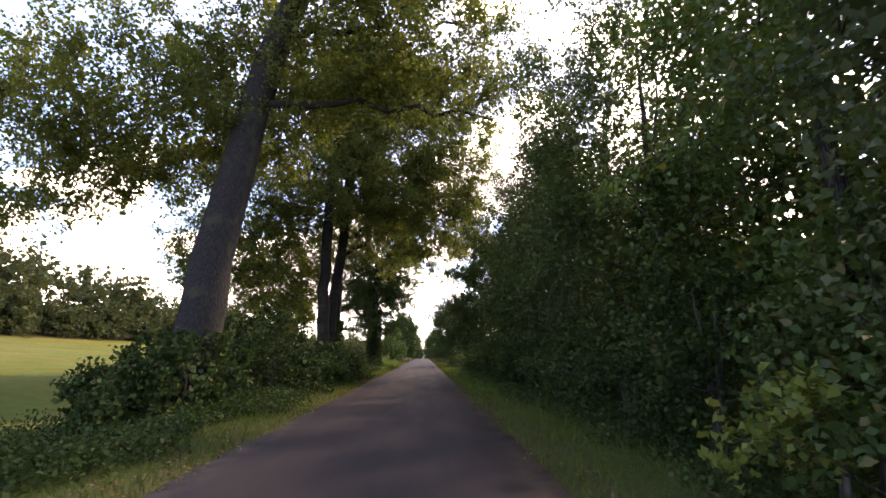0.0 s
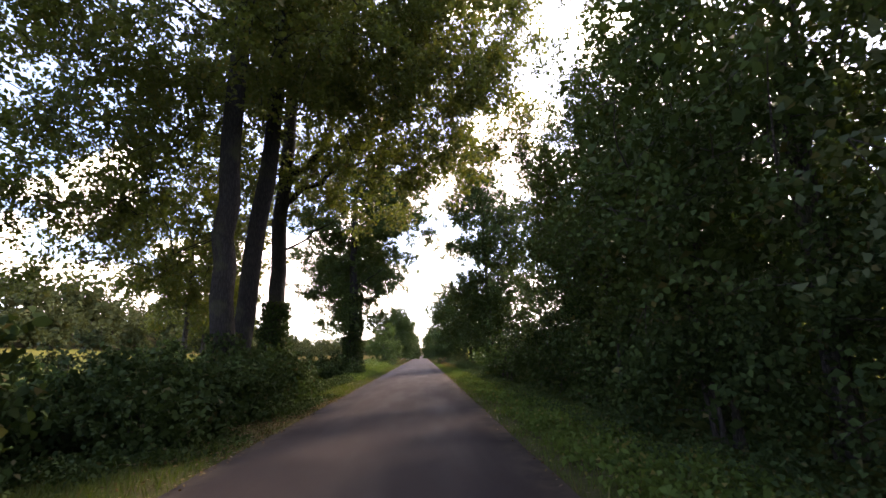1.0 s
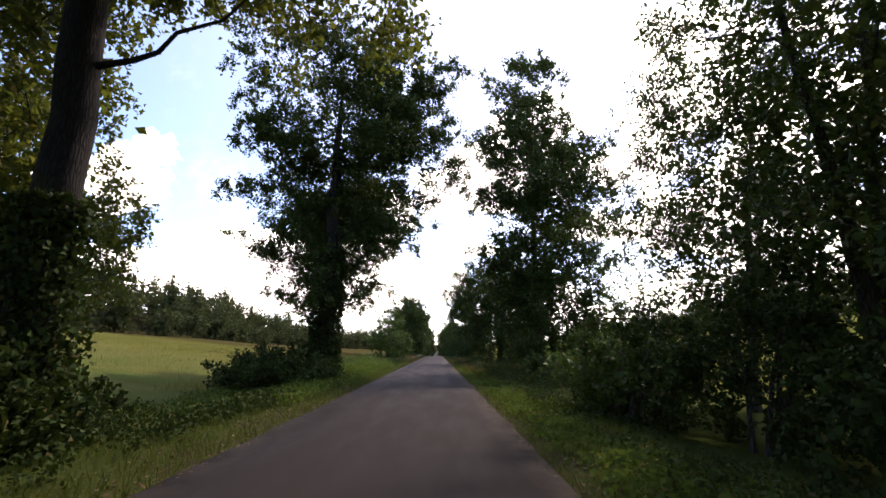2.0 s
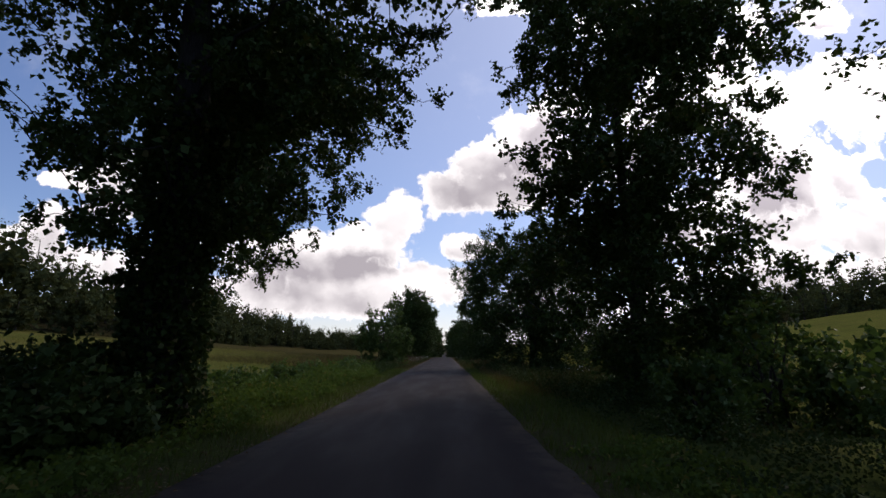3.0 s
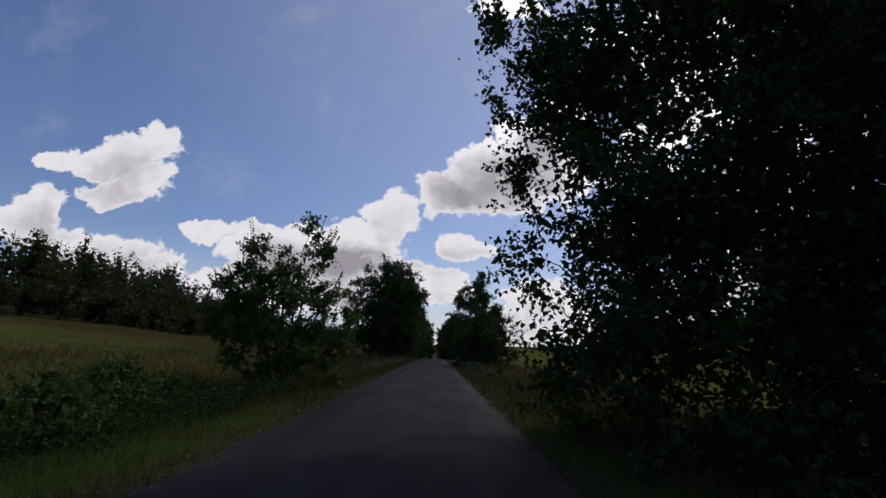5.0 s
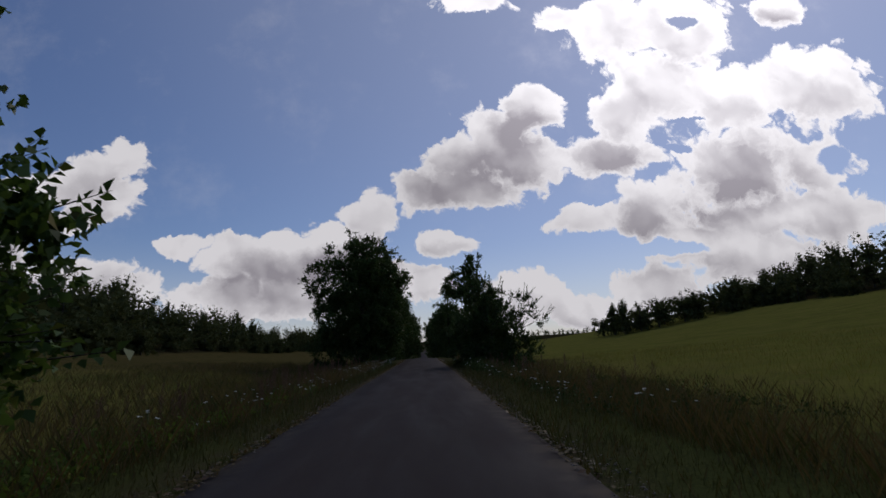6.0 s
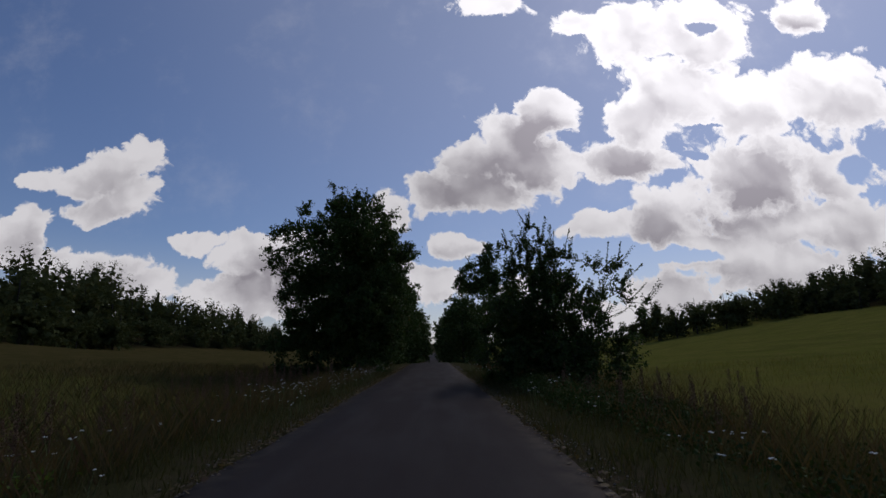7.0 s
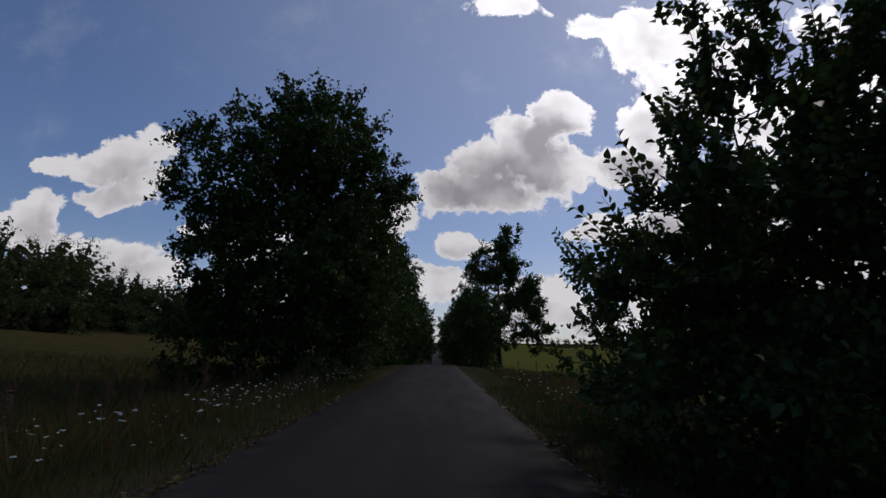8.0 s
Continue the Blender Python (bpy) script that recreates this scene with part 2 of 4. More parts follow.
def asphalt_material():
    m, n = material("worn_asphalt")
    where = n.node("ShaderNodeTexCoord").outputs["Object"]
    grit = n.noise(where, 90.0, 3.0, 0.7)
    stone = n.node("ShaderNodeTexVoronoi", {"Vector": where, "Scale": 120.0}).outputs["Color"]
    wear = n.noise(n.vec("MULTIPLY", where, (1.0, 0.18, 1.0)).outputs[0], 1.6, 5.0, 0.6)
    patch = n.noise(where, 0.35, 4.0, 0.6)
    c = n.mix(wear, (0.021, 0.0165, 0.0155, 1), (0.036, 0.029, 0.027, 1))
    c = n.mix(n.step(patch, 0.45, 0.7, 0.0, 0.5), c, (0.030, 0.023, 0.021, 1))
    c = n.mix(n.step(grit, 0.35, 0.75, 0.0, 0.45), c, (0.054, 0.046, 0.044, 1))
    c = n.mix(0.12, c, stone, "OVERLAY")
    side = n.math("ABSOLUTE", n.node("ShaderNodeSeparateXYZ", {0: where}).outputs[0])
    dust = n.math("MULTIPLY", n.step(side, 1.45, 1.95), n.step(n.noise(where, 2.4, 5.0, 0.65), 0.35, 0.65))
    c = n.mix(n.math("MULTIPLY", dust, 0.7), c, (0.095, 0.076, 0.056, 1))
    finish(n, c, n.step(wear, 0.3, 0.7, 0.7, 0.9), n.math("ADD", grit, n.math("MULTIPLY", wear, 0.5)), 0.5, 0.006, spec=0.06)
    return m


ASPHALT = asphalt_material()


def ground_material():
    m, n = material("meadow_ground")
    where = n.node("ShaderNodeTexCoord").outputs["Object"]
    s = n.node("ShaderNodeSeparateXYZ", {0: where})
    side = n.math("ABSOLUTE", n.math("ADD", s.outputs[0], n.math("MULTIPLY", n.math("SUBTRACT", n.noise(where, 0.7, 3.0), 0.5), 2.0)))
    fine = n.noise(where, 14.0, 5.0, 0.7)
    broad = n.noise(n.vec("MULTIPLY", where, (0.5, 1.0, 1.0)).outputs[0], 0.07, 5.0, 0.6)
    field_c = n.mix(n.step(broad, 0.35, 0.65), (0.118, 0.138, 0.028, 1), (0.198, 0.176, 0.044, 1))
    field_c = n.mix(n.step(fine, 0.35, 0.7, 0.0, 0.5), field_c, (0.066, 0.086, 0.016, 1))
    young = n.mix(n.step(n.noise(where, 0.09, 4.0), 0.4, 0.6), (0.105, 0.148, 0.040, 1), (0.150, 0.172, 0.062, 1))
    field_c = n.mix(n.step(s.outputs[1], 88.0, 58.0, 0.0, 0.85), field_c, young)
    streak = n.noise(n.vec("MULTIPLY", where, (0.5, 1.0, 1.0)).outputs[0], 0.55, 7.0, 0.75)
    field_c = n.mix(n.step(streak, 0.38, 0.66, 0.0, 0.6), field_c, (0.095, 0.098, 0.024, 1))
    field_c = n.mix(n.step(n.noise(where, 2.2, 6.0, 0.75), 0.5, 0.68, 0.0, 0.5), field_c, (0.19, 0.165, 0.055, 1))
    tawny = n.math("MULTIPLY", n.step(n.noise(where, 0.16, 5.0, 0.65), 0.42, 0.62), n.step(n.noise(where, 1.3, 4.0, 0.7), 0.3, 0.6))
    field_c = n.mix(n.math("MULTIPLY", tawny, 0.6), field_c, (0.190, 0.152, 0.048, 1))
    fallow = n.mix(n.step(n.noise(where, 0.5, 6.0, 0.7), 0.35, 0.65), (0.050, 0.046, 0.016, 1), (0.092, 0.068, 0.029, 1))
    edge = n.math("ADD", s.outputs[1], n.math("MULTIPLY", n.noise(where, 0.12, 4.0), 30.0))
    field_c = n.mix(n.step(edge, 124.0, 148.0, 0.0, 0.95), field_c, fallow)
    # east field: yellow-green, lightened further to carry sunlight on the slope
    sunlit_east = n.mix(n.step(streak, 0.35, 0.7), (0.135, 0.150, 0.026, 1), (0.200, 0.182, 0.044, 1))
    sunlit_east = n.mix(n.step(n.noise(where, 0.22, 6.0, 0.7), 0.45, 0.62, 0.0, 0.7), sunlit_east, (0.105, 0.118, 0.024, 1))
    sunlit_east = n.mix(n.step(n.noise(where, 1.1, 6.0, 0.75), 0.48, 0.66, 0.0, 0.6), sunlit_east, (0.190, 0.150, 0.048, 1))
    field_c = n.mix(n.step(n.math("ADD", s.outputs[0], n.math("MULTIPLY", n.noise(where, 0.2, 5.0), 14.0)), 16.0, 22.0, 0.0, 0.9), field_c, sunlit_east)
    # near-black brown beyond the wood edges, hiding the field colour between the trunks
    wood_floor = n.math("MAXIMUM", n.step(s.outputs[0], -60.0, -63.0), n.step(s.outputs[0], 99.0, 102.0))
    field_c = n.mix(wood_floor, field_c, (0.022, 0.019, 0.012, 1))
    verge_c = n.mix(n.step(fine, 0.3, 0.7), (0.034, 0.050, 0.014, 1), (0.080, 0.095, 0.028, 1))
    verge_c = n.mix(n.step(edge, 95.0, 116.0, 0.0, 0.8), verge_c, (0.040, 0.036, 0.018, 1))
    grain = n.noise(where, 45.0, 4.0, 0.75)
    field_c = n.mix(n.step(grain, 0.4, 0.65, 0.0, 0.6), field_c, (0.052, 0.048, 0.016, 1))
    c = n.mix(n.step(side, 5.0, 9.0), verge_c, field_c)
    soil = n.math("MULTIPLY", n.step(side, 3.0, 2.0), n.step(n.noise(where, 3.0, 5.0, 0.7), 0.35, 0.6))
    c = n.mix(n.math("MULTIPLY", soil, 0.6), c, (0.075, 0.055, 0.040, 1))
    finish(n, c, 0.95, n.math("ADD", fine, broad), 0.7, 0.08, spec=0.0)
    return m


GROUND = ground_material()


def plain(name, c0, c1, scale, rough=0.85):
    m, n = material(name)
    where = n.node("ShaderNodeTexCoord").outputs["Object"]
    k = n.noise(where, scale, 4.0)
    finish(n, n.mix(k, (*c0, 1), (*c1, 1)), rough, k, 0.3, 0.01)
    return m


STEM = plain("green_stem", (0.07, 0.10, 0.03), (0.13, 0.14, 0.05), 20)
PETAL = plain("white_petals", (0.70, 0.70, 0.64), (0.84, 0.83, 0.78), 60)
LITTER = leaf_material("dead_leaf", (0.05, 0.030, 0.015), (0.12, 0.072, 0.032), (0.14, 0.105, 0.04), 0.2, 0.1, 0.1)
DOCK = plain("rusty_seed_head", (0.085, 0.048, 0.028), (0.165, 0.092, 0.052), 25)
GRAVEL_M = plain("shoulder_gravel", (0.10, 0.085, 0.07), (0.26, 0.23, 0.20), 12)


# ---- mesh helpers ----
def smooth(a, b, t):
    t = np.clip((np.asarray(t, float) - a) / (b - a), 0, 1)
    return t * t * (3 - 2 * t)


def height(x, y):
    """Lie of the land: level along the road, meadows rising to both sides, the road dipping after a low crest."""
    x, y = np.asarray(x, float), np.asarray(y, float)
    z = -1.5 * smooth(150, 192, y)
    west = np.clip(-x - 7, 0, 400)
    east = np.clip(x - 12, 0, 400)
    z = z - 0.35 * smooth(2.6, 6.0, np.abs(x)) * smooth(16, 9, np.abs(x))
    z = z + 5.6 * smooth(0, 80, west) * 0.76 * smooth(700, 300, y) + 0.02 * west
    z = z + 11.0 * smooth(2, 115, east) * smooth(560, 260, y) + 0.012 * east
    z = z + 9.0 * smooth(52, 96, west) * smooth(520, 320, y) + 6.0 * smooth(86, 125, east) * smooth(420, 250, y)
    z = z + 13.0 * smooth(300, 900, y)
    return z


def link(name, verts, faces, mat, parent=None, label="", flat=False):
    me = bpy.data.meshes.new(name)
    verts = np.asarray(verts, np.float32)
    k = len(faces[0]) if len(faces) else 0
    if isinstance(faces, np.ndarray):
        me.vertices.add(len(verts))
        me.vertices.foreach_set("co", verts.ravel())
        me.loops.add(faces.size)
        me.loops.foreach_set("vertex_index", faces.ravel().astype(np.int32))
        me.polygons.add(len(faces))
        me.polygons.foreach_set("loop_start", np.arange(0, faces.size, k, dtype=np.int32))
        me.update(calc_edges=True)
    else:
        me.from_pydata(verts.tolist(), [], faces)
    if not flat:
        me.polygons.foreach_set("use_smooth", np.ones(len(me.polygons), bool))
    me.materials.append(mat)
    ob = new(name, me)
    if parent is not None:
        ob.parent = parent
    if label:
        tagged(ob, label)
    return ob


def unit(v):
    return v / np.maximum(np.linalg.norm(v, axis=-1, keepdims=True), 1e-6)


def leaves(C, size, rng, bias=(0, 0, -0.25), many=False, width=0.72, along=None):
    """Folded leaf blades centred at C: verts and faces."""
    n = len(C)
    d = unit(rng.normal(size=(n, 3)) + np.asarray(bias)) if along is None else unit(along + rng.normal(size=(n, 3)) * 0.22)
    up = unit(rng.normal(size=(n, 3)) * 0.8 + (0, 0, 0.9))
    side = unit(np.cross(d, up))
    nrm = np.cross(side, d)
    L = (size * rng.uniform(0.65, 1.25, n))[:, None]
    W = L * width * 0.5
    if many:
        prof = [(-0.5, 0, 0), (-0.28, 0.8, 0.16), (0.12, 0.95, 0.2), (0.5, 0, -0.1), (0.12, -0.95, 0.2), (-0.28, -0.8, 0.16)]
    else:
        prof = [(-0.5, 0, 0), (-0.05, 1, 0.2), (0.5, 0, -0.08), (-0.05, -1, 0.2)]
    V = np.stack([C + d * L * a + side * W * b + nrm * L * c for a, b, c in prof], 1)
    k = len(prof)
    return V.reshape(-1, 3), np.arange(n * k).reshape(n, k)


def tube(points, radii, sides=6):
    """A tapered tube along points: verts and quads."""
    points, radii = np.asarray(points, float), np.asarray(radii, float)
    t = unit(np.gradient(points, axis=0))
    ref = np.where(np.abs(t[:, 2:3]) > 0.9, (1.0, 0, 0), (0, 0, 1.0))
    a = unit(np.cross(t, ref))
    b = np.cross(t, a)
    ang = np.arange(sides) * 2 * np.pi / sides
    ring = a[:, None] * np.cos(ang)[None, :, None] + b[:, None] * np.sin(ang)[None, :, None]
    V = points[:, None] + ring * radii[:, None, None]
    m = len(points)
    i, j = np.meshgrid(np.arange(m - 1), np.arange(sides), indexing="ij")
    q = np.stack([i * sides + j, i * sides + (j + 1) % sides, (i + 1) * sides + (j + 1) % sides, (i + 1) * sides + j], -1).reshape(-1, 4)
    return V.reshape(-1, 3), q


def joined(pieces):
    V, F, o = [], [], 0
    for v, f in pieces:
        V.append(v)
        F.append(f + o)
        o += len(v)
    return np.concatenate(V), np.concatenate(F)


def bend(p0, p1, rng, n=7, sag=0.12, arch=0.15):
    """A crooked way from p0 to p1."""
    p0, p1 = np.asarray(p0, float), np.asarray(p1, float)
    s = np.linspace(0, 1, n)[:, None]
    d = np.linalg.norm(p1 - p0)
    off = rng.normal(size=3) * sag * d
    wob = rng.normal(size=(n, 3)) * 0.02 * d
    wob[0] = wob[-1] = 0
    return p0 + (p1 - p0) * s + off * np.sin(np.pi * s) + np.array([0, 0, arch * d]) * np.sin(np.pi * s) * (1 - 0.5 * s) + wob


def crown_points(shapes, count, rng, shell=0.55, masses=0):
    """Clump centres in a union of ellipsoids, crowded towards an uneven outside, or gathered in that many flat masses of foliage."""
    if masses:
        M = crown_points(shapes, masses, rng, shell)
        big = rng.uniform(0.6, 1.3, (len(M), 1))
        own = rng.integers(0, len(M), count)
        return M[own] + np.clip(rng.normal(size=(count, 3)) * 0.5, -1.1, 1.1) * big[own] * (1.25, 1.25, 0.7)
    vol = np.array([s[3] * s[4] * s[5] for s in shapes])
    out = []
    for s, k in zip(shapes, np.maximum(1, np.round(count * vol / vol.sum())).astype(int)):
        d = unit(rng.normal(size=(k, 3)))
        lump = 1 + 0.16 * np.sin(d[:, 0] * 5 + s[0]) * np.cos(d[:, 1] * 4 + s[2]) + 0.12 * np.sin(d[:, 2] * 7 + s[1])
        r = (rng.uniform(0, 1, k) ** (1 / 3)) * (1 - shell) + shell * rng.uniform(0.72, 1.0, k)
        out.append(np.array(s[:3]) + d * np.array(s[3:]) * (r * lump)[:, None])
    return np.concatenate(out)


def sprays(centres, heart, per, radius, rng, twigs=9, lift=0.25):
    """Leaf places along short twigs that fan out of each clump; also the twigs' ends."""
    n = len(centres)
    outward = unit(centres - heart)
    d = unit(rng.normal(size=(n, twigs, 3)) + outward[:, None] * 0.7 + (0, 0, lift))
    length = radius * rng.uniform(0.5, 1.25, (n, twigs, 1))
    ends = centres[:, None] + d * length
    which = rng.integers(0, twigs, (n, per))
    s = rng.uniform(0.1, 1.0, (n, per, 1)) ** 0.8
    idx = np.arange(n)[:, None]
    P = centres[:, None] + d[idx, which] * length[idx, which] * s + rng.normal(size=(n, per, 3)) * 0.10 * radius
    return P.reshape(-1, 3), ends


def tree(name, label, x, y, shapes, trunk, r0, mat, seed, clumps=150, per=200, size=0.13, radius=0.75, limbs=10, bark=None,
         many=False, ivy=0, ivy_top=3.0, group="", category="tree", stems=1, twig_mesh=True, bias=(0, 0, -0.25), width=0.72, spread=0.5, shell=0.55, fill=9, shoots=0, fill_size=1.6, fill_pull=0.22, own_limbs=(), masses=0, taper=0.85, fill_below=9.9, ivy_thick=0.42):
    """A tree: tapered trunk (points from its foot), limbs, twigs and a crown of leaf sprays. shapes are ellipsoids from the foot."""
    rng = np.random.default_rng(seed)
    bark = bark or BARK
    ob = tagged(new(name), label, category, group)
    ob.location = (x, y, float(height(x, y)) - 0.05)
    trunk = np.array(trunk, float)
    stem_tops = []
    for k in range(stems):
        shift = np.zeros(3) if k == 0 else np.append(rng.normal(size=2) * spread * 0.35, 0)
        fan = np.zeros(3) if stems == 1 else np.append(rng.normal(size=2) * spread, 0)
        s = np.linspace(0, 1, 14)
        seg = np.linspace(0, 1, len(trunk))
        P = np.stack([np.interp(s, seg, trunk[:, i]) for i in range(3)], 1)
        P += shift + fan * (s ** 1.5)[:, None] * P[-1, 2] * 0.35
        P[1:-1] += rng.normal(size=(12, 3)) * (0.04 * r0 + 0.012 * P[-1, 2] / 10)
        R = r0 * (1 if stems == 1 else rng.uniform(0.6, 1)) * (1 - taper * s) * np.clip((1 - s) * 6, 0.1, 1) + 0.28 * r0 * np.exp(-s * 22)
        v, q = tube(P, R, 12)
        ang = np.arctan2(v[:, 1], v[:, 0])
        v[:, :2] += (np.sin(ang * 5 + v[:, 2] * 0.9) * 0.03 * r0)[:, None] * np.stack([np.cos(ang), np.sin(ang)], 1)
        link("trunk", v, q, bark, ob)
        stem_tops.append(P)
    top = max(c[2] + c[5] for c in shapes)
    heart = np.average([s[:3] for s in shapes], axis=0, weights=[s[3] * s[4] * s[5] for s in shapes])
    C = crown_points(shapes, clumps, rng, shell, masses)
    C = C[C[:, 2] > 0.15]
    # limbs reach some of the clumps
    picked = [int(rng.integers(0, len(C)))]
    gap = np.linalg.norm(C - C[picked[0]], axis=1)
    while len(picked) < limbs:
        picked.append(int(np.argmax(gap)))
        gap = np.minimum(gap, np.linalg.norm(C - C[picked[-1]], axis=1))
    ends = heart + (C[picked] - heart) * 0.82
    nodes = [np.concatenate(stem_tops)[4:]]
    for e in ends:
        P = stem_tops[rng.integers(0, stems)]
        reach = np.linalg.norm(e[:2] - P[:, :2], axis=1)
        start = np.argmin(np.abs(P[:, 2] - (e[2] - 0.45 * reach)))
        start = int(np.clip(start, 4, 12))
        if P[-1][2] > 9 and e[2] - P[start][2] < 0.55 * np.linalg.norm(e[:2] - P[start][:2]):
            continue
        way_ = bend(P[start], e, rng, 8, 0.07, 0.08)
        rr = min(r0 * 0.22, 0.030 + 0.010 * np.linalg.norm(e - P[start])) * np.linspace(1, 0.22, 8)
        v, q = tube(way_, rr, 6)
        link("limb", v, q, bark, ob)
        nodes.append(way_[2:])
    for a, b in own_limbs:
        way_ = bend(a, b, rng, 10, 0.03, 0.06)
        v, q = tube(way_, np.linspace(0.15, 0.035, 10), 8)
        link("limb", v, q, bark, ob)
        nodes.append(way_[2:])
    if twig_mesh:
        nodes = np.concatenate(nodes)
        bits = []
        near = np.array([np.min(np.linalg.norm(nodes - c, axis=1)) for c in C])
        for c in C[np.argsort(near)]:
            k = np.argmin(np.linalg.norm(nodes - c, axis=1) + 0.3 * np.maximum(0, nodes[:, 2] - c[2]))
            far = min(np.linalg.norm(nodes[k] - c), 3.0)
            bits.append(tube(bend(nodes[k], c, rng, 4, 0.08, 0.05), np.linspace(0.010 + 0.007 * far, 0.007, 4), 3))
            nodes = np.concatenate([nodes, c[None]])
        P, tips = sprays(C, heart, per, radius, rng)
        for c, e in zip(C, tips):
            for f in e[:5 if many and top < 8 else 1]:
                bits.append(tube(np.array([c, (c + f) / 2 + rng.normal(size=3) * 0.03, f]), (0.010, 0.007, 0.003), 3))
        v, q = joined(bits)
        tagged(link("branchwork", v, q, bark, ob), kind="stuff")
    else:
        P, tips = sprays(C, heart, per, radius, rng)
    P = P[P[:, 2] > 0.05]
    if shoots:
        high = C[np.argsort(-0.7 * C[:, 2] - np.linalg.norm(C - heart, axis=1))[:max(shoots // 2, len(C) // 2)]]
        start = high[rng.integers(0, len(high), shoots)]
        d = unit(unit(start - heart) * 1.0 + rng.normal(size=(shoots, 3)) * 0.35 + (0, 0, 0.6))
        reach = rng.uniform(0.4, 1.0, (shoots, 1))
        m = 18
        s = np.linspace(0.15, 1.0, m)
        S = start[:, None] + d[:, None] * reach[:, None] * s[None, :, None] + np.array((0, 0, 0.15)) * (s ** 2)[None, :, None]
        across = unit(np.cross(d, rng.normal(size=(shoots, 3))))[:, None] * np.where(np.arange(m) % 2, 1.0, -1.0)[None, :, None]
        point = (d[:, None] * 0.75 + across + np.array((0, 0, 0.1))).reshape(-1, 3)
        sprigs = leaves((S + across * size * 0.42).reshape(-1, 3), size, rng, bias, many, width, point)
        v, q = joined([tube(np.array([a, (a + c) / 2, c]), (0.012, 0.008, 0.003), 3) for a, c in zip(start, S[:, -1])])
        tagged(link("shoot_growth", v, q, bark, ob), kind="stuff")
    inner = ((C + (heart - C) * fill_pull)[:, None] + rng.normal(size=(len(C), fill, 3)) * 0.38 * radius).reshape(-1, 3)
    inner = inner[(inner[:, 2] > 0.15) & (inner[:, 2] < fill_below * top)]
    v, f = joined(([sprigs] if shoots else []) + [leaves(P, size, rng, bias, many, width), leaves(inner, min(size * fill_size, 0.30), rng, bias, many, width)])
    link("crown", v, f, mat, ob)
    if ivy:
        P0 = stem_tops[0]
        zz = rng.uniform(0, 1, ivy) ** 1.3 * ivy_top
        base = np.stack([np.interp(zz, P0[:, 2], P0[:, i]) for i in range(3)], 1)
        a = rng.uniform(0, 2 * np.pi, ivy)
        bulge = 0.75 + 0.35 * np.sin(a * 2 + zz * 1.7) * np.sin(zz * 2.3 + a)
        rad = r0 * 0.95 + rng.uniform(0.0, ivy_thick, ivy) * bulge * (1.15 - 0.6 * zz / ivy_top)
        base[:, 0] += np.cos(a) * rad
        base[:, 1] += np.sin(a) * rad
        v, f = leaves(base, 0.12, rng, (0, 0, -0.8), False, 0.9)
        link("ivy", v, f, LEAF_IVY_SHADE, ob, "dark green ivy leaves clinging to the bark")
    return ob


def shrub(name, label, x, y, shapes, mat, seed, clumps=60, per=140, size=0.11, radius=0.5, group="", many=False, stems=4, limbs=5, twig_mesh=False, shoots=0, fill=4, width=0.72, fill_size=1.6, fill_pull=0.22, r0=0.0, fill_below=9.9):
    top = max(s[2] + s[5] for s in shapes)
    cx = np.average([s[0] for s in shapes])
    return tree(name, label, x, y, shapes, [(cx * 0.3, 0, 0), (cx * 0.6, 0, top * 0.4), (cx, 0, top * 0.8)], r0 or 0.05 + 0.008 * top, mat, seed, clumps, per, size, radius,
                limbs, BARK_DARK, many, fill=fill, fill_below=fill_below, fill_size=fill_size, fill_pull=fill_pull, shoots=shoots, width=width, group=group, category="shrub", stems=stems, twig_mesh=twig_mesh, spread=0.55, shell=0.5)


# ---- ground, road ----
def terrain():
    xs = np.unique(np.concatenate([np.linspace(-12, 12, 49), np.linspace(-60, 60, 41), np.linspace(-200, 200, 41), np.linspace(-1400, 1400, 29)]))
    ys = np.unique(np.concatenate([np.linspace(-20, 210, 116), np.linspace(-120, 420, 55), np.linspace(-400, 2600, 31)]))
    X, Y = np.meshgrid(xs, ys, indexing="ij")
    bump = np.array([[noise.noise((a * 0.35, b * 0.35, 0)) * 0.10 * float(smooth(2.6, 4.5, abs(a))) for b in ys] for a in xs])
    Z = height(X, Y) + bump - 0.03 * smooth(2.4, 1.9, np.abs(X))
    nx, ny = X.shape
    i, j = np.meshgrid(np.arange(nx - 1), np.arange(ny - 1), indexing="ij")
    F = np.stack([i * ny + j, (i + 1) * ny + j, (i + 1) * ny + j + 1, i * ny + j + 1], -1).reshape(-1, 4)
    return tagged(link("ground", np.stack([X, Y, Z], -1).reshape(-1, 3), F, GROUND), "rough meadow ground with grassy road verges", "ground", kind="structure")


terrain()


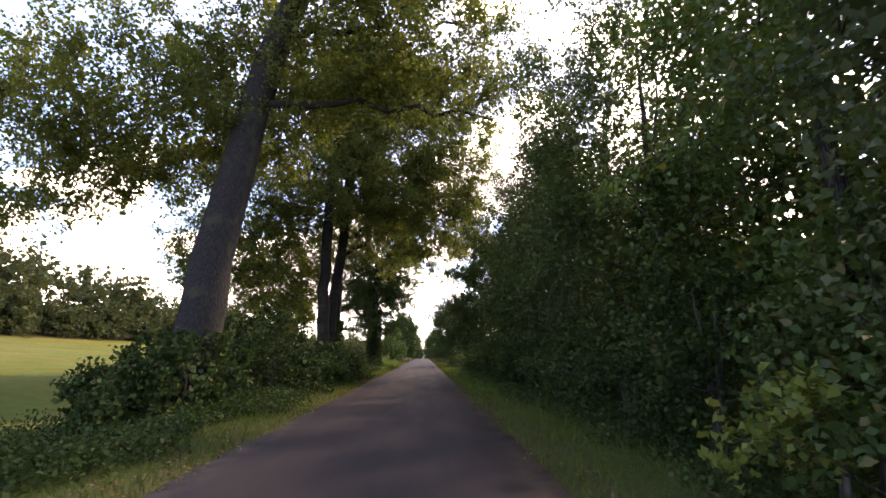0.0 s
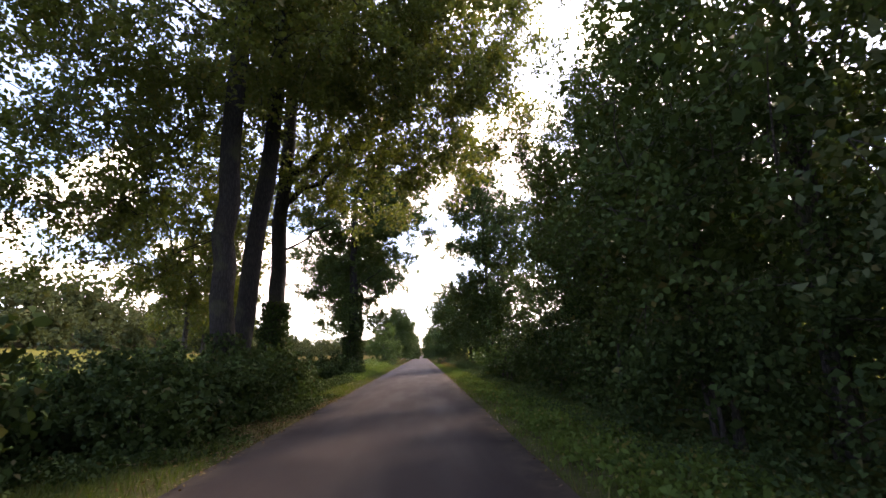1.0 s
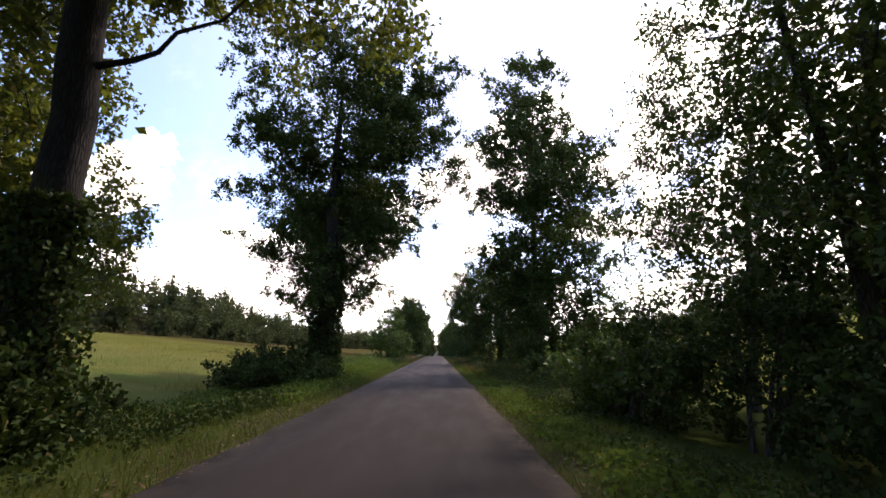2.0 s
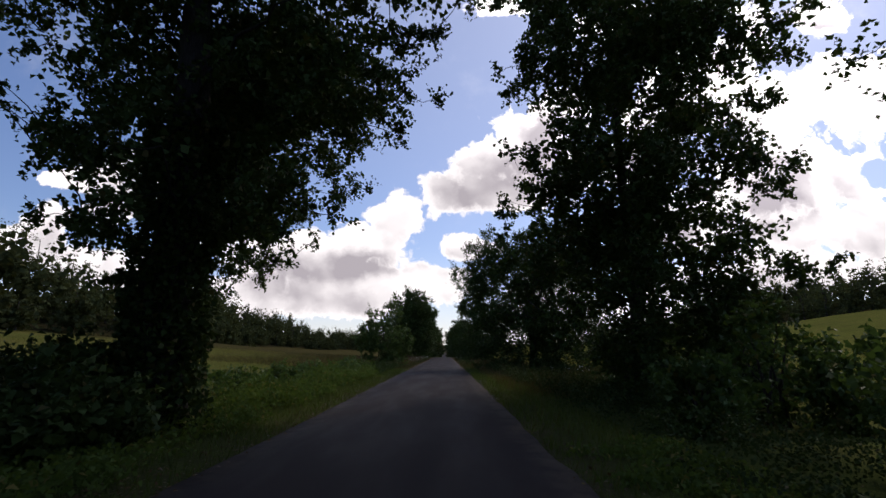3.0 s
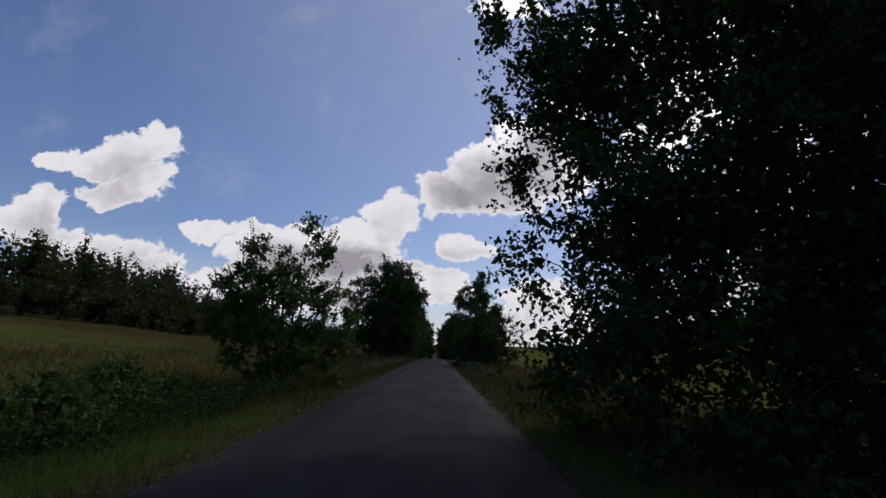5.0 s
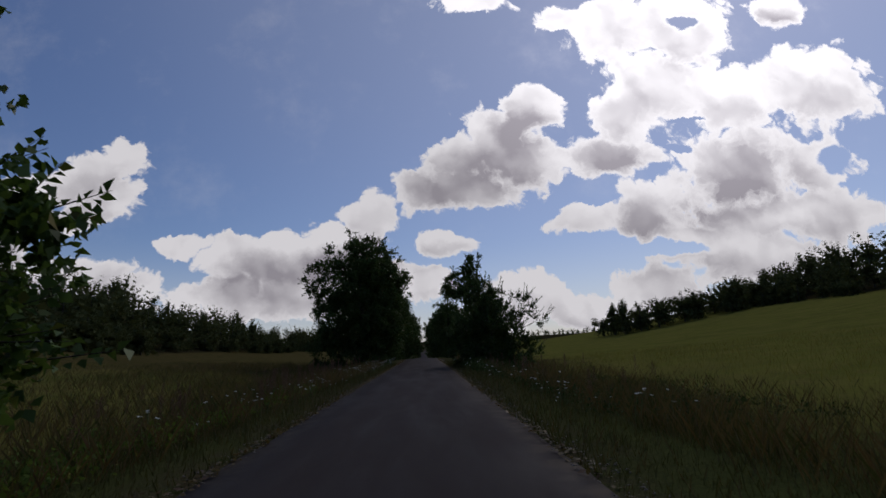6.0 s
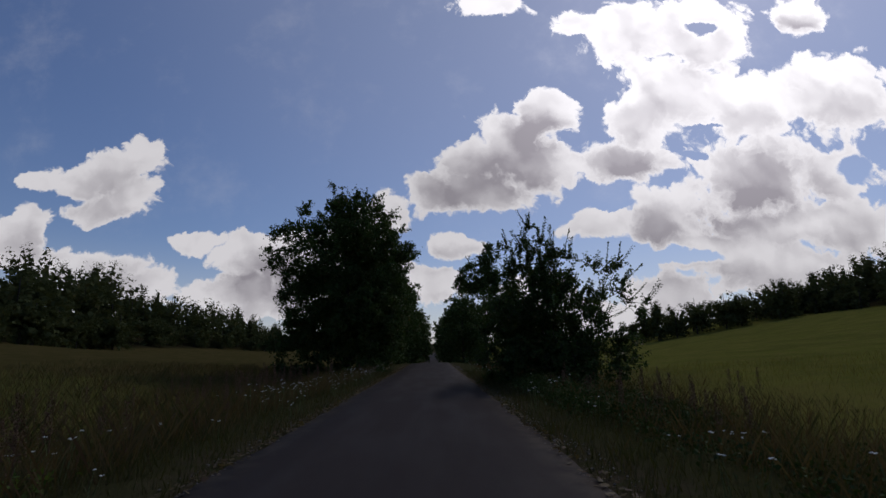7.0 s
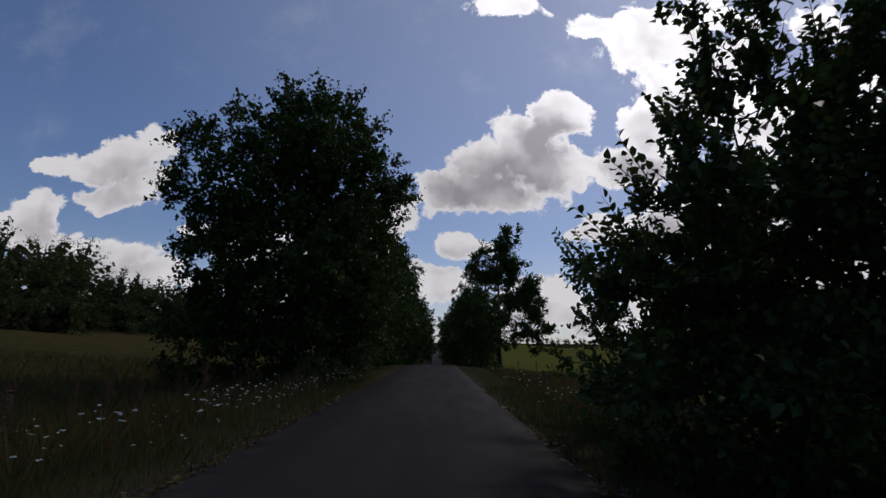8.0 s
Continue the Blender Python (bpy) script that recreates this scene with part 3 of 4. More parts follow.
def road():
    ys = np.arange(-30, 420, 0.5)
    rng = np.random.default_rng(5)
    rows = []
    for y in ys:
        wl = -1.95 - 0.07 * noise.noise((y * 0.6, 3, 0)) - 0.04 * noise.noise((y * 2.3, 9, 0))
        wr = 1.95 + 0.07 * noise.noise((y * 0.6, 17, 0)) + 0.04 * noise.noise((y * 2.3, 5, 0))
        z = float(height(0, y))
        rows.append([(wl - 0.03, y, z - 0.10), (wl, y, z + 0.004), (-1.0, y, z + 0.030), (0, y, z + 0.040), (1.0, y, z + 0.030), (wr, y, z + 0.004), (wr + 0.03, y, z - 0.10)])
    V = np.array(rows).reshape(-1, 3)
    n = len(ys)
    i, j = np.meshgrid(np.arange(n - 1), np.arange(6), indexing="ij")
    F = np.stack([i * 7 + j, i * 7 + j + 1, (i + 1) * 7 + j + 1, (i + 1) * 7 + j], -1).reshape(-1, 4)
    return tagged(link("road", V, F, ASPHALT), "narrow worn grey asphalt lane with crumbling edges", "road", kind="structure")


road()

# ---- trees on the west side ----
tree("leaning_tree", "tall leaning grey-barked poplar with ivy at its foot", -5.05, 12.6,
     [(2.4, 3.0, 12.4, 3.6, 3.6, 3.0), (-3.0, 2.4, 9.6, 4.2, 3.2, 3.0), (5.2, 2.5, 12.0, 3.2, 3.4, 2.4), (-6.4, 2.6, 8.2, 3.4, 3.0, 2.8), (3.2, 2.4, 16.2, 2.4, 2.4, 2.8),
      (-0.2, 3.4, 9.8, 3.0, 2.4, 2.8), (6.4, 2.0, 9.4, 2.6, 1.2, 0.7), (4.1, 2.4, 10.2, 2.2, 1.8, 1.0), (8.0, 2.2, 11.0, 1.6, 2.0, 1.4)],
     [(0, 0, 0), (0.02, 0.4, 2.4), (0.05, 1.2, 5.4), (0.35, 1.9, 8.6), (1.35, 2.7, 13.5), (2.6, 3.2, 19)], 0.60, LEAF_POPLAR, 11, 680, 120, 0.135, 0.85, 9, fill=6, ivy=2600, ivy_top=2.2,
     own_limbs=[((0.5, 2.0, 9.3), (7.9, 2.2, 8.9)), ((1.2, 2.5, 12), (7.2, 2.6, 12.6))], taper=0.35)
tree("poplar", "tall straight poplar beside the lane", -5.1, 28.9,
     [(-1.5, 0, 13.5, 5.2, 5.0, 5.6), (-5.0, -1, 9.0, 4.0, 4.4, 4.2), (2.8, -1.0, 13, 3.6, 4.0, 4.6), (-1.0, 0, 19.5, 4.2, 4.2, 3.2), (-3.0, 2.5, 6.4, 2.6, 2.6, 2.4), (-6.0, 0.5, 6.2, 2.6, 3.0, 2.4)],
     [(0.05, 0, 0), (0.03, 0, 3), (-0.02, 0, 5.5), (0.05, 0, 8), (0.3, 0, 13), (0.6, 0, 20)], 0.36, LEAF_POPLAR, 12, 700, 122, 0.15, 0.85, 10, fill=7, ivy=1800, ivy_top=2.4, group="lane-side poplars", taper=0.3)
tree("poplar", "tall poplar leaning over the lane", -5.2, 30.6,
     [(3.6, 0, 15.0, 4.2, 4.6, 5.0), (5.6, 0.5, 9.8, 2.8, 3.6, 2.6), (2.0, 2, 20, 4.0, 4, 3.0), (7.0, 0, 12.5, 2.2, 3.2, 2.6), (8.4, 0.5, 10.0, 1.7, 2.6, 2.2), (8.6, 0.5, 15, 2.2, 3.0, 3.0), (6.6, 0.3, 18.2, 3.0, 3.2, 2.2)],
     [(-0.05, 0, 0), (0.1, 0, 2.7), (0.4, 0, 5.3), (0.8, 0, 8.4), (1.15, 0, 14), (1.9, 0, 19)], 0.34, LEAF_POPLAR, 13, 660, 122, 0.15, 0.85, 9, fill=7, ivy=1500, ivy_top=2.0, group="lane-side poplars", taper=0.3)
tree("poplar", "tall poplar with ivy-wrapped lower trunk", -5.7, 36.4,
     [(0, 0, 13.5, 4.6, 4.6, 5.6), (-4.0, 1, 8.8, 3.8, 3.8, 4.0), (4.0, 0.5, 10.0, 2.8, 3.4, 2.8), (6.6, 0, 13, 3.2, 3.6, 3.4), (1, 0, 19, 3.6, 3.8, 2.8)],
     [(0, 0, 0), (0.02, 0, 4.1), (0.08, 0, 6.8), (0.5, 0, 12.8), (0.9, 0, 19)], 0.38, LEAF_POPLAR, 14, 560, 122, 0.15, 0.85, 10, fill=7, ivy=6500, ivy_top=4.1, group="lane-side poplars", taper=0.3, ivy_thick=0.6,
     own_limbs=[((0.2, 0, 8.5), (4.6, 0.3, 11.0)), ((0.3, 0, 10.0), (6.0, 0, 13.0))])
for i, (x, y, h) in enumerate([(-10.5, 38.5, 10.5), (-12.0, 44.0, 8.5)]):
    tree("field_maple", "round-crowned young tree behind the poplars", x, y, [(0, 0, h * 0.66, 3.0, 3.2, h * 0.32), (0.8, -0.5, h * 0.5, 2.4, 2.6, h * 0.2)],
         [(0, 0, 0), (0.1, 0, h * 0.4), (0.2, 0, h * 0.85)], 0.16, LEAF_POPLAR, 140 + i, 90, 120, 0.16, 0.8, 5, bark=BARK_DARK, group="young trees behind", fill=4)
tree("ivy_clad_tree", "broad alder with a thick ivy-covered trunk", -4.4, 51.3,
     [(0.3, 0, 13.2, 4.8, 4.0, 4.0), (2.2, 2.0, 8.8, 2.6, 3.2, 2.2), (2.2, 2.0, 6.6, 1.4, 1.8, 1.3), (-2.2, 0.8, 6.3, 1.4, 1.8, 0.8), (-1.2, 0.8, 4.5, 1.2, 1.6, 0.9), (-2.3, 0.5, 11.8, 1.9, 2.6, 1.7),
      (0.4, 0, 6.8, 2.2, 2.6, 3.2), (1.0, 0, 3.8, 1.2, 1.5, 1.3), (-0.2, 0, 3.0, 1.3, 1.5, 1.6),
      (0.0, 6.5, 8.6, 3.5, 4.0, 3.1), (-2.0, 7.4, 7.4, 2.2, 2.0, 2.6), (-2.3, 6.8, 8.0, 1.8, 3.6, 2.8), (-3.3, 9.0, 5.4, 2.1, 1.7, 1.9),
      (3.9, 1.4, 11.0, 2.3, 2.4, 1.5), (2.8, 2.4, 7.2, 1.6, 1.9, 1.2), (-4.0, 1.4, 9.5, 2.1, 2.2, 1.3), (-3.0, 1.2, 5.8, 1.4, 1.8, 1.2), (3.4, 0.6, 15.4, 2.2, 2.6, 2.2)],
     [(0, 0, 0), (0.05, 0, 4), (0.1, 0, 9), (0.3, 0, 16)], 0.52, LEAF_ALDER, 15, 1650, 100, 0.112, 0.5, 20, width=0.85, fill=13, ivy=9000, ivy_top=6.0, masses=230)
shrub("roadside_bush", "leafy young tree-like bush with loose upright shoots", -4.7, 87.8,
      [(-0.2, 0, 2.3, 2.1, 2.0, 2.0), (0.4, 0, 4.6, 1.0, 1.0, 1.5), (-0.9, 0, 4.2, 1.0, 1.0, 1.4), (-1.6, 0, 2.8, 1.2, 1.4, 1.5), (1.5, 0, 2.8, 0.9, 1.0, 0.9), (1.0, -0.3, 1.2, 1.1, 1.3, 1.1)], LEAF_HAZEL, 16, 150, 140, 0.12, 0.5, twig_mesh=True, limbs=8, shoots=45, fill=6)
tree("dense_alder", "dense dark alder with foliage down to the ground", -5.4, 132,
     [(-0.1, 0, 7.3, 4.6, 4.6, 4.8), (-0.4, 0, 4.4, 4.5, 4.3, 3.4), (-0.8, 0, 10.5, 2.4, 2.6, 2.6), (2.0, 2, 8.5, 2.6, 3.0, 3.0), (1.4, 0, 10.0, 2.2, 2.4, 2.4), (-1.8, -0.4, 2.0, 2.9, 2.6, 2.0), (1.2, 0, 1.5, 2.4, 2.4, 1.5), (1.6, 3, 3.6, 2.8, 3.4, 3.2), (-0.6, -1.2, 0.9, 4.2, 2.0, 1.0)],
     [(0, 0, 0), (0.1, 0, 5), (-0.3, 0, 11)], 0.3, LEAF_ALDER, 17, 700, 110, 0.165, 0.7, 12, fill=14, bark=BARK_DARK)

# ---- trees on the east side ----
for i, (x, y, h) in enumerate([(6.2, 1.5, 11), (6.6, 6.5, 13), (6.0, 11.5, 12), (6.8, 16, 13.5), (6.4, 21, 12), (7.2, 26, 14), (7.4, 31.5, 13), (8.4, 37, 14), (9.6, 43, 15)]):
    k = i % 3
    # alder leaf from the fifth tree on: deep hedge shade put into colour
    tree("hedgerow_tree", "dense dark hedgerow tree with foliage to the ground", x, y,
         [(0, 0, h * 0.62, 3.0, 3.4, h * 0.36), (-0.7, 0, h * 0.30, 2.6, 3.2, h * 0.26), (0.6, 0.5, 2.0, 2.4, 3.0, 2.0), (-1.0, 0.5 - k, h * 0.5, 2.2, 2.2, 2.4)] + ([(-2.6, 5.0, 5.8, 1.5, 1.7, 1.7)] if i == 8 else [(0.5, 0, 14.0, 2.6, 2.6, 2.6)] if i == 4 else []),
         [(0, 0, 0), (0.2 * (k - 1), 0.1, h * 0.4), (0.3 * (k - 1), 0, h * 0.78)], 0.2, (LEAF_WILLOW, LEAF_HAZEL, LEAF_ALDER)[k] if i < 4 else LEAF_ALDER, 30 + i, 200 if i < 3 else (230 if i in (4, 5, 6) else 180), 150 if i < 3 else (100 if i in (3, 4) else 112), 0.092 if i < 3 else 0.115, 0.8, 6,
         bark=BARK_DARK, fill=26 if i < 3 else (36 if i in (5, 6) else 16), fill_below=0.8 if i < 6 else 0.7, fill_size=1.8, group="hedgerow trees", stems=2, twig_mesh=True, spread=0.2)
for i, (x, y, h) in enumerate([(10.8, 19, 6.5), (11.2, 24, 7.0), (9.0, 5.5, 7.0), (9.3, 10.5, 7.5), (9.2, 15.5, 7.0), (10.2, 27, 8.0), (10.8, 32.5, 8.5)]):
    tree("hedgerow_tree", "low dark hedgerow tree with foliage to the ground", x, y, [(0, 0, h * 0.6, 3.0, 3.4, h * 0.4), (0, 0, h * 0.3, 3.0, 3.4, h * 0.3)], [(0, 0, 0), (0.1, 0, h * 0.5), (0, 0, h * 0.9)], 0.16, LEAF_HAZEL, 56 + i,
         115, 60, 0.2, 0.9, 5, bark=BARK_DARK, fill=10, group="hedgerow trees", twig_mesh=False)
for i, (x, y) in enumerate([(10.0, -1), (10.4, 4), (10.2, 9), (10.6, 14), (11.6, 29), (11.8, 36), (13.2, 43)]):
    tree("hedgerow_tree", "dense dark hedgerow tree with foliage to the ground", x, y, [(0, 0, 7.5, 3.0, 3.4, 4.6), (0, 0, 3.2, 3.0, 3.4, 3.0)], [(0, 0, 0), (0.1, 0, 5), (0, 0, 9.5)], 0.2, LEAF_ALDER, 50 + i,
         100, 56, 0.22, 0.9, 5, bark=BARK_DARK, fill=8, group="hedgerow trees", twig_mesh=False)
for i, (x, y) in enumerate([(4.4, 3.4), (4.7, 7.2), (5.0, 11), (4.9, 14.5), (5.3, 18.6), (5.0, 22), (5.5, 26), (5.4, 29), (5.6, 33), (4.9, 39.5), (6.2, 37), (6.4, 42)]):
    h = 2.4 + 0.5 * math.sin(i * 2.1)
    # mostly the dark ivy tone: the hedge foot's shade put into leaf colour
    shrub("hedge_shrub", "green shrub filling the hedge foot, coloured dark for shade", x, y, [(0, 0, h * 0.45, 1.2, 2.0, h * 0.5), (0.4, 0.6, h * 0.6, 1.0, 1.4, h * 0.5)], LEAF_IVY_SHADE if i % 3 else LEAF_ALDER, 60 + i, 60, 120 if i < 2 else 90, 0.09 if i < 5 else 0.115, 0.5, group="hedge shrubs")
shrub("hazel_sapling", "bright green hazel sapling at the hedge front", 3.5, 3.6, [(0, 0, 1.1, 0.42, 0.5, 0.42), (0.3, 0.4, 0.6, 0.5, 0.6, 0.5), (-0.15, 0.7, 0.6, 0.3, 0.4, 0.35)], LEAF_YOUNG, 95, 22, 46, 0.10, 0.32, fill=2, fill_size=1.0, stems=3, limbs=3, twig_mesh=True)
tree("tall_alder", "tall alder with a slim dark trunk and layered branches", 6.7, 58.3,
     [(0.5, -0.6, 7.0, 4.7, 2.8, 1.7), (0.5, 0, 10.6, 4.6, 4.2, 1.8), (0, 0, 14.0, 3.8, 3.6, 2.0), (0, 0, 17.8, 2.2, 2.2, 2.8), (-1.4, -1.2, 5.0, 2.4, 1.3, 1.2), (3.4, 0, 4.2, 2.2, 2.4, 0.9), (0.2, 0, 3.0, 2.4, 1.5, 1.9),
      (0.4, 2.8, 5.4, 1.6, 1.4, 2.2), (-1.7, -1.6, 3.4, 2.2, 1.2, 2.2), (-1.8, 1.9, 4.7, 1.6, 1.0, 1.3), (0.4, -2.0, 1.2, 1.9, 1.0, 1.0), (1.8, 0.6, 2.8, 2.4, 2.0, 2.0)],
     [(0, 0, 0), (-0.1, 0, 6), (-0.2, 0, 12), (0, 0, 18.5)], 0.24, LEAF_ALDER, 21, 1400, 66, 0.124, 0.5, 22, bark=BARK_DARK, many=True, width=0.85, shell=0.5, fill=9, masses=190)
tree("broad_alder", "broad many-stemmed alder thicket with foliage to the ground", 6.8, 78.5,
     [(-1.6, 0, 6.2, 3.9, 3.6, 3.6), (2.2, 0, 5.6, 3.1, 3.6, 3.6), (1.5, 0, 9.0, 2.3, 2.5, 2.5), (-0.8, -0.4, 2.5, 4.6, 3.8, 2.4), (1.8, -0.4, 2.2, 2.8, 3.2, 2.1), (-3.4, 0.3, 8.0, 1.6, 1.8, 2.0), (-2.6, -0.6, 1.2, 2.3, 2.6, 1.2),
      (3.2, 0, 7.4, 1.9, 2.0, 1.9), (-2.4, 0.2, 8.0, 2.0, 2.2, 2.2), (-0.3, 0, 8.8, 1.8, 2.0, 1.8), (4.4, 0, 4.8, 1.8, 2.0, 1.8)],
     [(0, 0, 0), (0.1, 0, 4), (0.3, 0, 7.5)], 0.16, LEAF_ALDER, 22, 880, 118, 0.118, 0.68, 12, bark=BARK_DARK, stems=5, shoots=150, fill=18)
shrub("bushy_alder", "young alder bush with upright leafy shoots", 4.5, 117.0,
      [(0.1, 0, 2.0, 2.2, 2.5, 1.9), (-0.1, 0, 4.0, 1.5, 1.5, 1.5), (-0.1, 0, 5.0, 1.1, 1.1, 1.1), (-1.2, 0, 2.2, 1.2, 1.5, 1.0), (-0.9, -0.2, 3.2, 1.2, 1.3, 0.9), (0.9, -0.5, 3.2, 1.3, 1.4, 1.4), (2.2, -0.4, 4.0, 1.0, 1.1, 1.0), (3.0, -0.6, 2.9, 1.0, 0.9, 0.45),
       (-0.1, 4.0, 1.9, 1.8, 2.4, 1.8), (0.5, 3.0, 3.4, 1.6, 1.8, 1.5), (1.4, -0.6, 1.2, 1.6, 1.6, 1.2), (0.2, -0.9, 0.9, 1.9, 1.3, 0.9), (-0.6, 0.3, 0.9, 1.9, 2.0, 1.0), (1.8, 0.2, 0.9, 1.6, 1.6, 0.9), (0.9, -1.0, 0.9, 2.2, 1.2, 0.9),
       (-1.4, 0.2, 1.6, 1.1, 1.4, 1.4), (-1.0, 0.2, 3.4, 1.0, 1.0, 1.0)],
      LEAF_ALDER, 23, 440, 74, 0.115, 0.42, many=True, twig_mesh=True, limbs=8, stems=5, shoots=340, fill=22, fill_below=0.45, fill_size=1.25, fill_pull=0.4, width=0.6, r0=0.045)
for i, (x, y, h) in enumerate([(4.9, 40.5, 2.0), (7.5, 49, 2.2), (7.8, 54, 2.6), (9.5, 57, 2.4), (5.6, 52.5, 1.3), (8.2, 62.5, 1.6), (6.0, 57.2, 2.0), (7.4, 59.5, 2.1), (10.8, 60.5, 2.2), (9.0, 53.0, 1.3), (8.7, 58.3, 2.6), (11.5, 63.5, 3.6), (9.6, 63.0, 3.0)]):
    shrub("verge_shrub", "rounded dark shrub at the field edge", x, y, [(0, 0, h * 0.48, h * 0.62, h * 0.7, h * 0.5)], LEAF_HAZEL, 80 + i, 40, 70, 0.14, 0.45, group="verge shrubs")

# ---- shrubs under the west trees ----
for i, (x, y, h, r) in enumerate([(-5.0, 11.6, 1.9, 1.5), (-6.2, 13.0, 2.0, 1.4), (-4.9, 18.0, 3.5, 2.1), (-6.6, 20.5, 1.4, 1.6), (-4.6, 24, 1.9, 1.4), (-6.6, 22.5, 1.4, 1.5), (-4.4, 28, 2.0, 1.3), (-5.8, 26, 1.6, 1.6),
                                  (-4.3, 31.5, 1.8, 1.2), (-6.4, 33, 1.6, 1.4), (-5.1, 35.3, 1.4, 1.0), (-5.2, 50.0, 1.0, 1.2), (-6.6, 48.6, 1.3, 1.5), (-7.5, 39, 1.3, 1.4), (-3.6, 29.8, 1.4, 0.8), (-5.8, 69, 1.1, 1.5), (-6.6, 65.5, 1.0, 1.3), (-5.3, 73.5, 0.9, 1.2), (-7.2, 61.5, 1.0, 1.4), (-5.4, 78, 0.8, 1.0), (-6.9, 82, 1.0, 1.1), (-6.0, 50.6, 1.9, 1.4), (-7.8, 53.4, 1.8, 1.5), (-4.7, 49.2, 1.4, 1.0), (-3.9, 25.6, 1.5, 1.2), (-3.7, 22.8, 1.2, 1.0), (-4.0, 28.6, 1.3, 1.0)]):
    # leaf tone carries the light: dark ivy in shade, brighter hazel in the sun
    shrub("undergrowth_bush", "dark bramble and elder bush at the lane side", x, y, [(0, 0, h * 0.45, r, r * 1.15, h * 0.52), (0.3 * r, -0.3 * r, h * 0.3, r, r, h * 0.35)], (LEAF_HAZEL if 14 < i < 21 else LEAF_IVY_SHADE if y < 26 or i % 3 < 2 else LEAF_ALDER), 100 + i, 95 if h > 3 else 55, 80, 0.115 if x > -5.3 and y < 40 else 0.135, 0.45, many=x > -5.3 and y < 20, fill=9 if y < 40 else 5, group="undergrowth bushes")

for i, (x, y, h, r) in enumerate([(-9.0, 26.5, 1.6, 1.6), (-10.2, 30.5, 2.4, 1.9), (-9.2, 34.5, 2.3, 1.8)]):
    shrub("field_edge_bush", "light green willow bush at the meadow's edge", x, y, [(0, 0, h * 0.48, r, r * 1.2, h * 0.52)], LEAF_WILLOW if i % 2 else LEAF_HAZEL, 160 + i, 60, 90, 0.13, 0.5, group="field edge bushes")

# ---- the rows of trees farther on ----
far_tree = tree("row_tree", "dark full-crowned tree in the far lane-side row", -5.5, 146,
                [(0, 0, 7, 3.8, 4.0, 4.5), (0, 0, 3.2, 3.6, 4.0, 3.0), (0.3, 0, 10, 2.4, 2.6, 2.6)], [(0, 0, 0), (0.1, 0, 5), (0, 0, 11)], 0.25, LEAF_ALDER, 200, 145, 44, 0.34, 0.95, 4, fill=26, bark=BARK_DARK, twig_mesh=False, group="far row trees")
row = [(-4.9, 158, 1.0), (-4.7, 172, 1.05), (-4.6, 188, 0.95), (-4.8, 206, 1.1), (-4.6, 228, 1.0), (-4.9, 255, 1.1), (-4.6, 330, 1.2),
       (4.6, 170, 0.84), (5.4, 184, 1.0), (4.8, 200, 0.9), (4.7, 220, 1.05), (4.8, 248, 1.1), (4.7, 330, 1.2)]
for i, (x, y, s) in enumerate(row):
    c = copy_thing(far_tree, pose(x, y, float(height(x, y)) - 0.05, 0, 0, 77 * i))
    c.scale = (s, s, s)
tree("tall_pine", "tall loose-crowned tree rising above the far row", 9.3, 185,
     [(-0.4, 0, 19.0, 2.6, 2.6, 3.0), (-1.4, 0, 15.0, 4.0, 3.6, 3.0), (2.2, 0, 13.5, 3.4, 3.4, 2.6), (3.6, 0, 9.6, 3.6, 3.4, 2.4), (5.2, 0, 6.4, 2.8, 3.0, 1.6), (-1.0, 0, 9.0, 3.6, 3.4, 3.0), (-1.2, 0, 4.6, 3.2, 3.0, 3.2),
      (-3.2, 0, 14.6, 2.4, 2.4, 1.6), (1.2, 0, 16.8, 2.2, 2.4, 2.2), (4.0, 0, 11.6, 2.0, 2.4, 1.6), (5.6, 0, 8.0, 2.2, 2.4, 1.6), (5.6, 0, 4.2, 1.9, 2.2, 1.2)],
     [(0, 0, 0), (0, 0, 9), (-0.6, 0, 20)], 0.32, LEAF_ALDER, 201, 640, 60, 0.30, 0.9, 14, bark=BARK_DARK, twig_mesh=False, fill=14, masses=120)


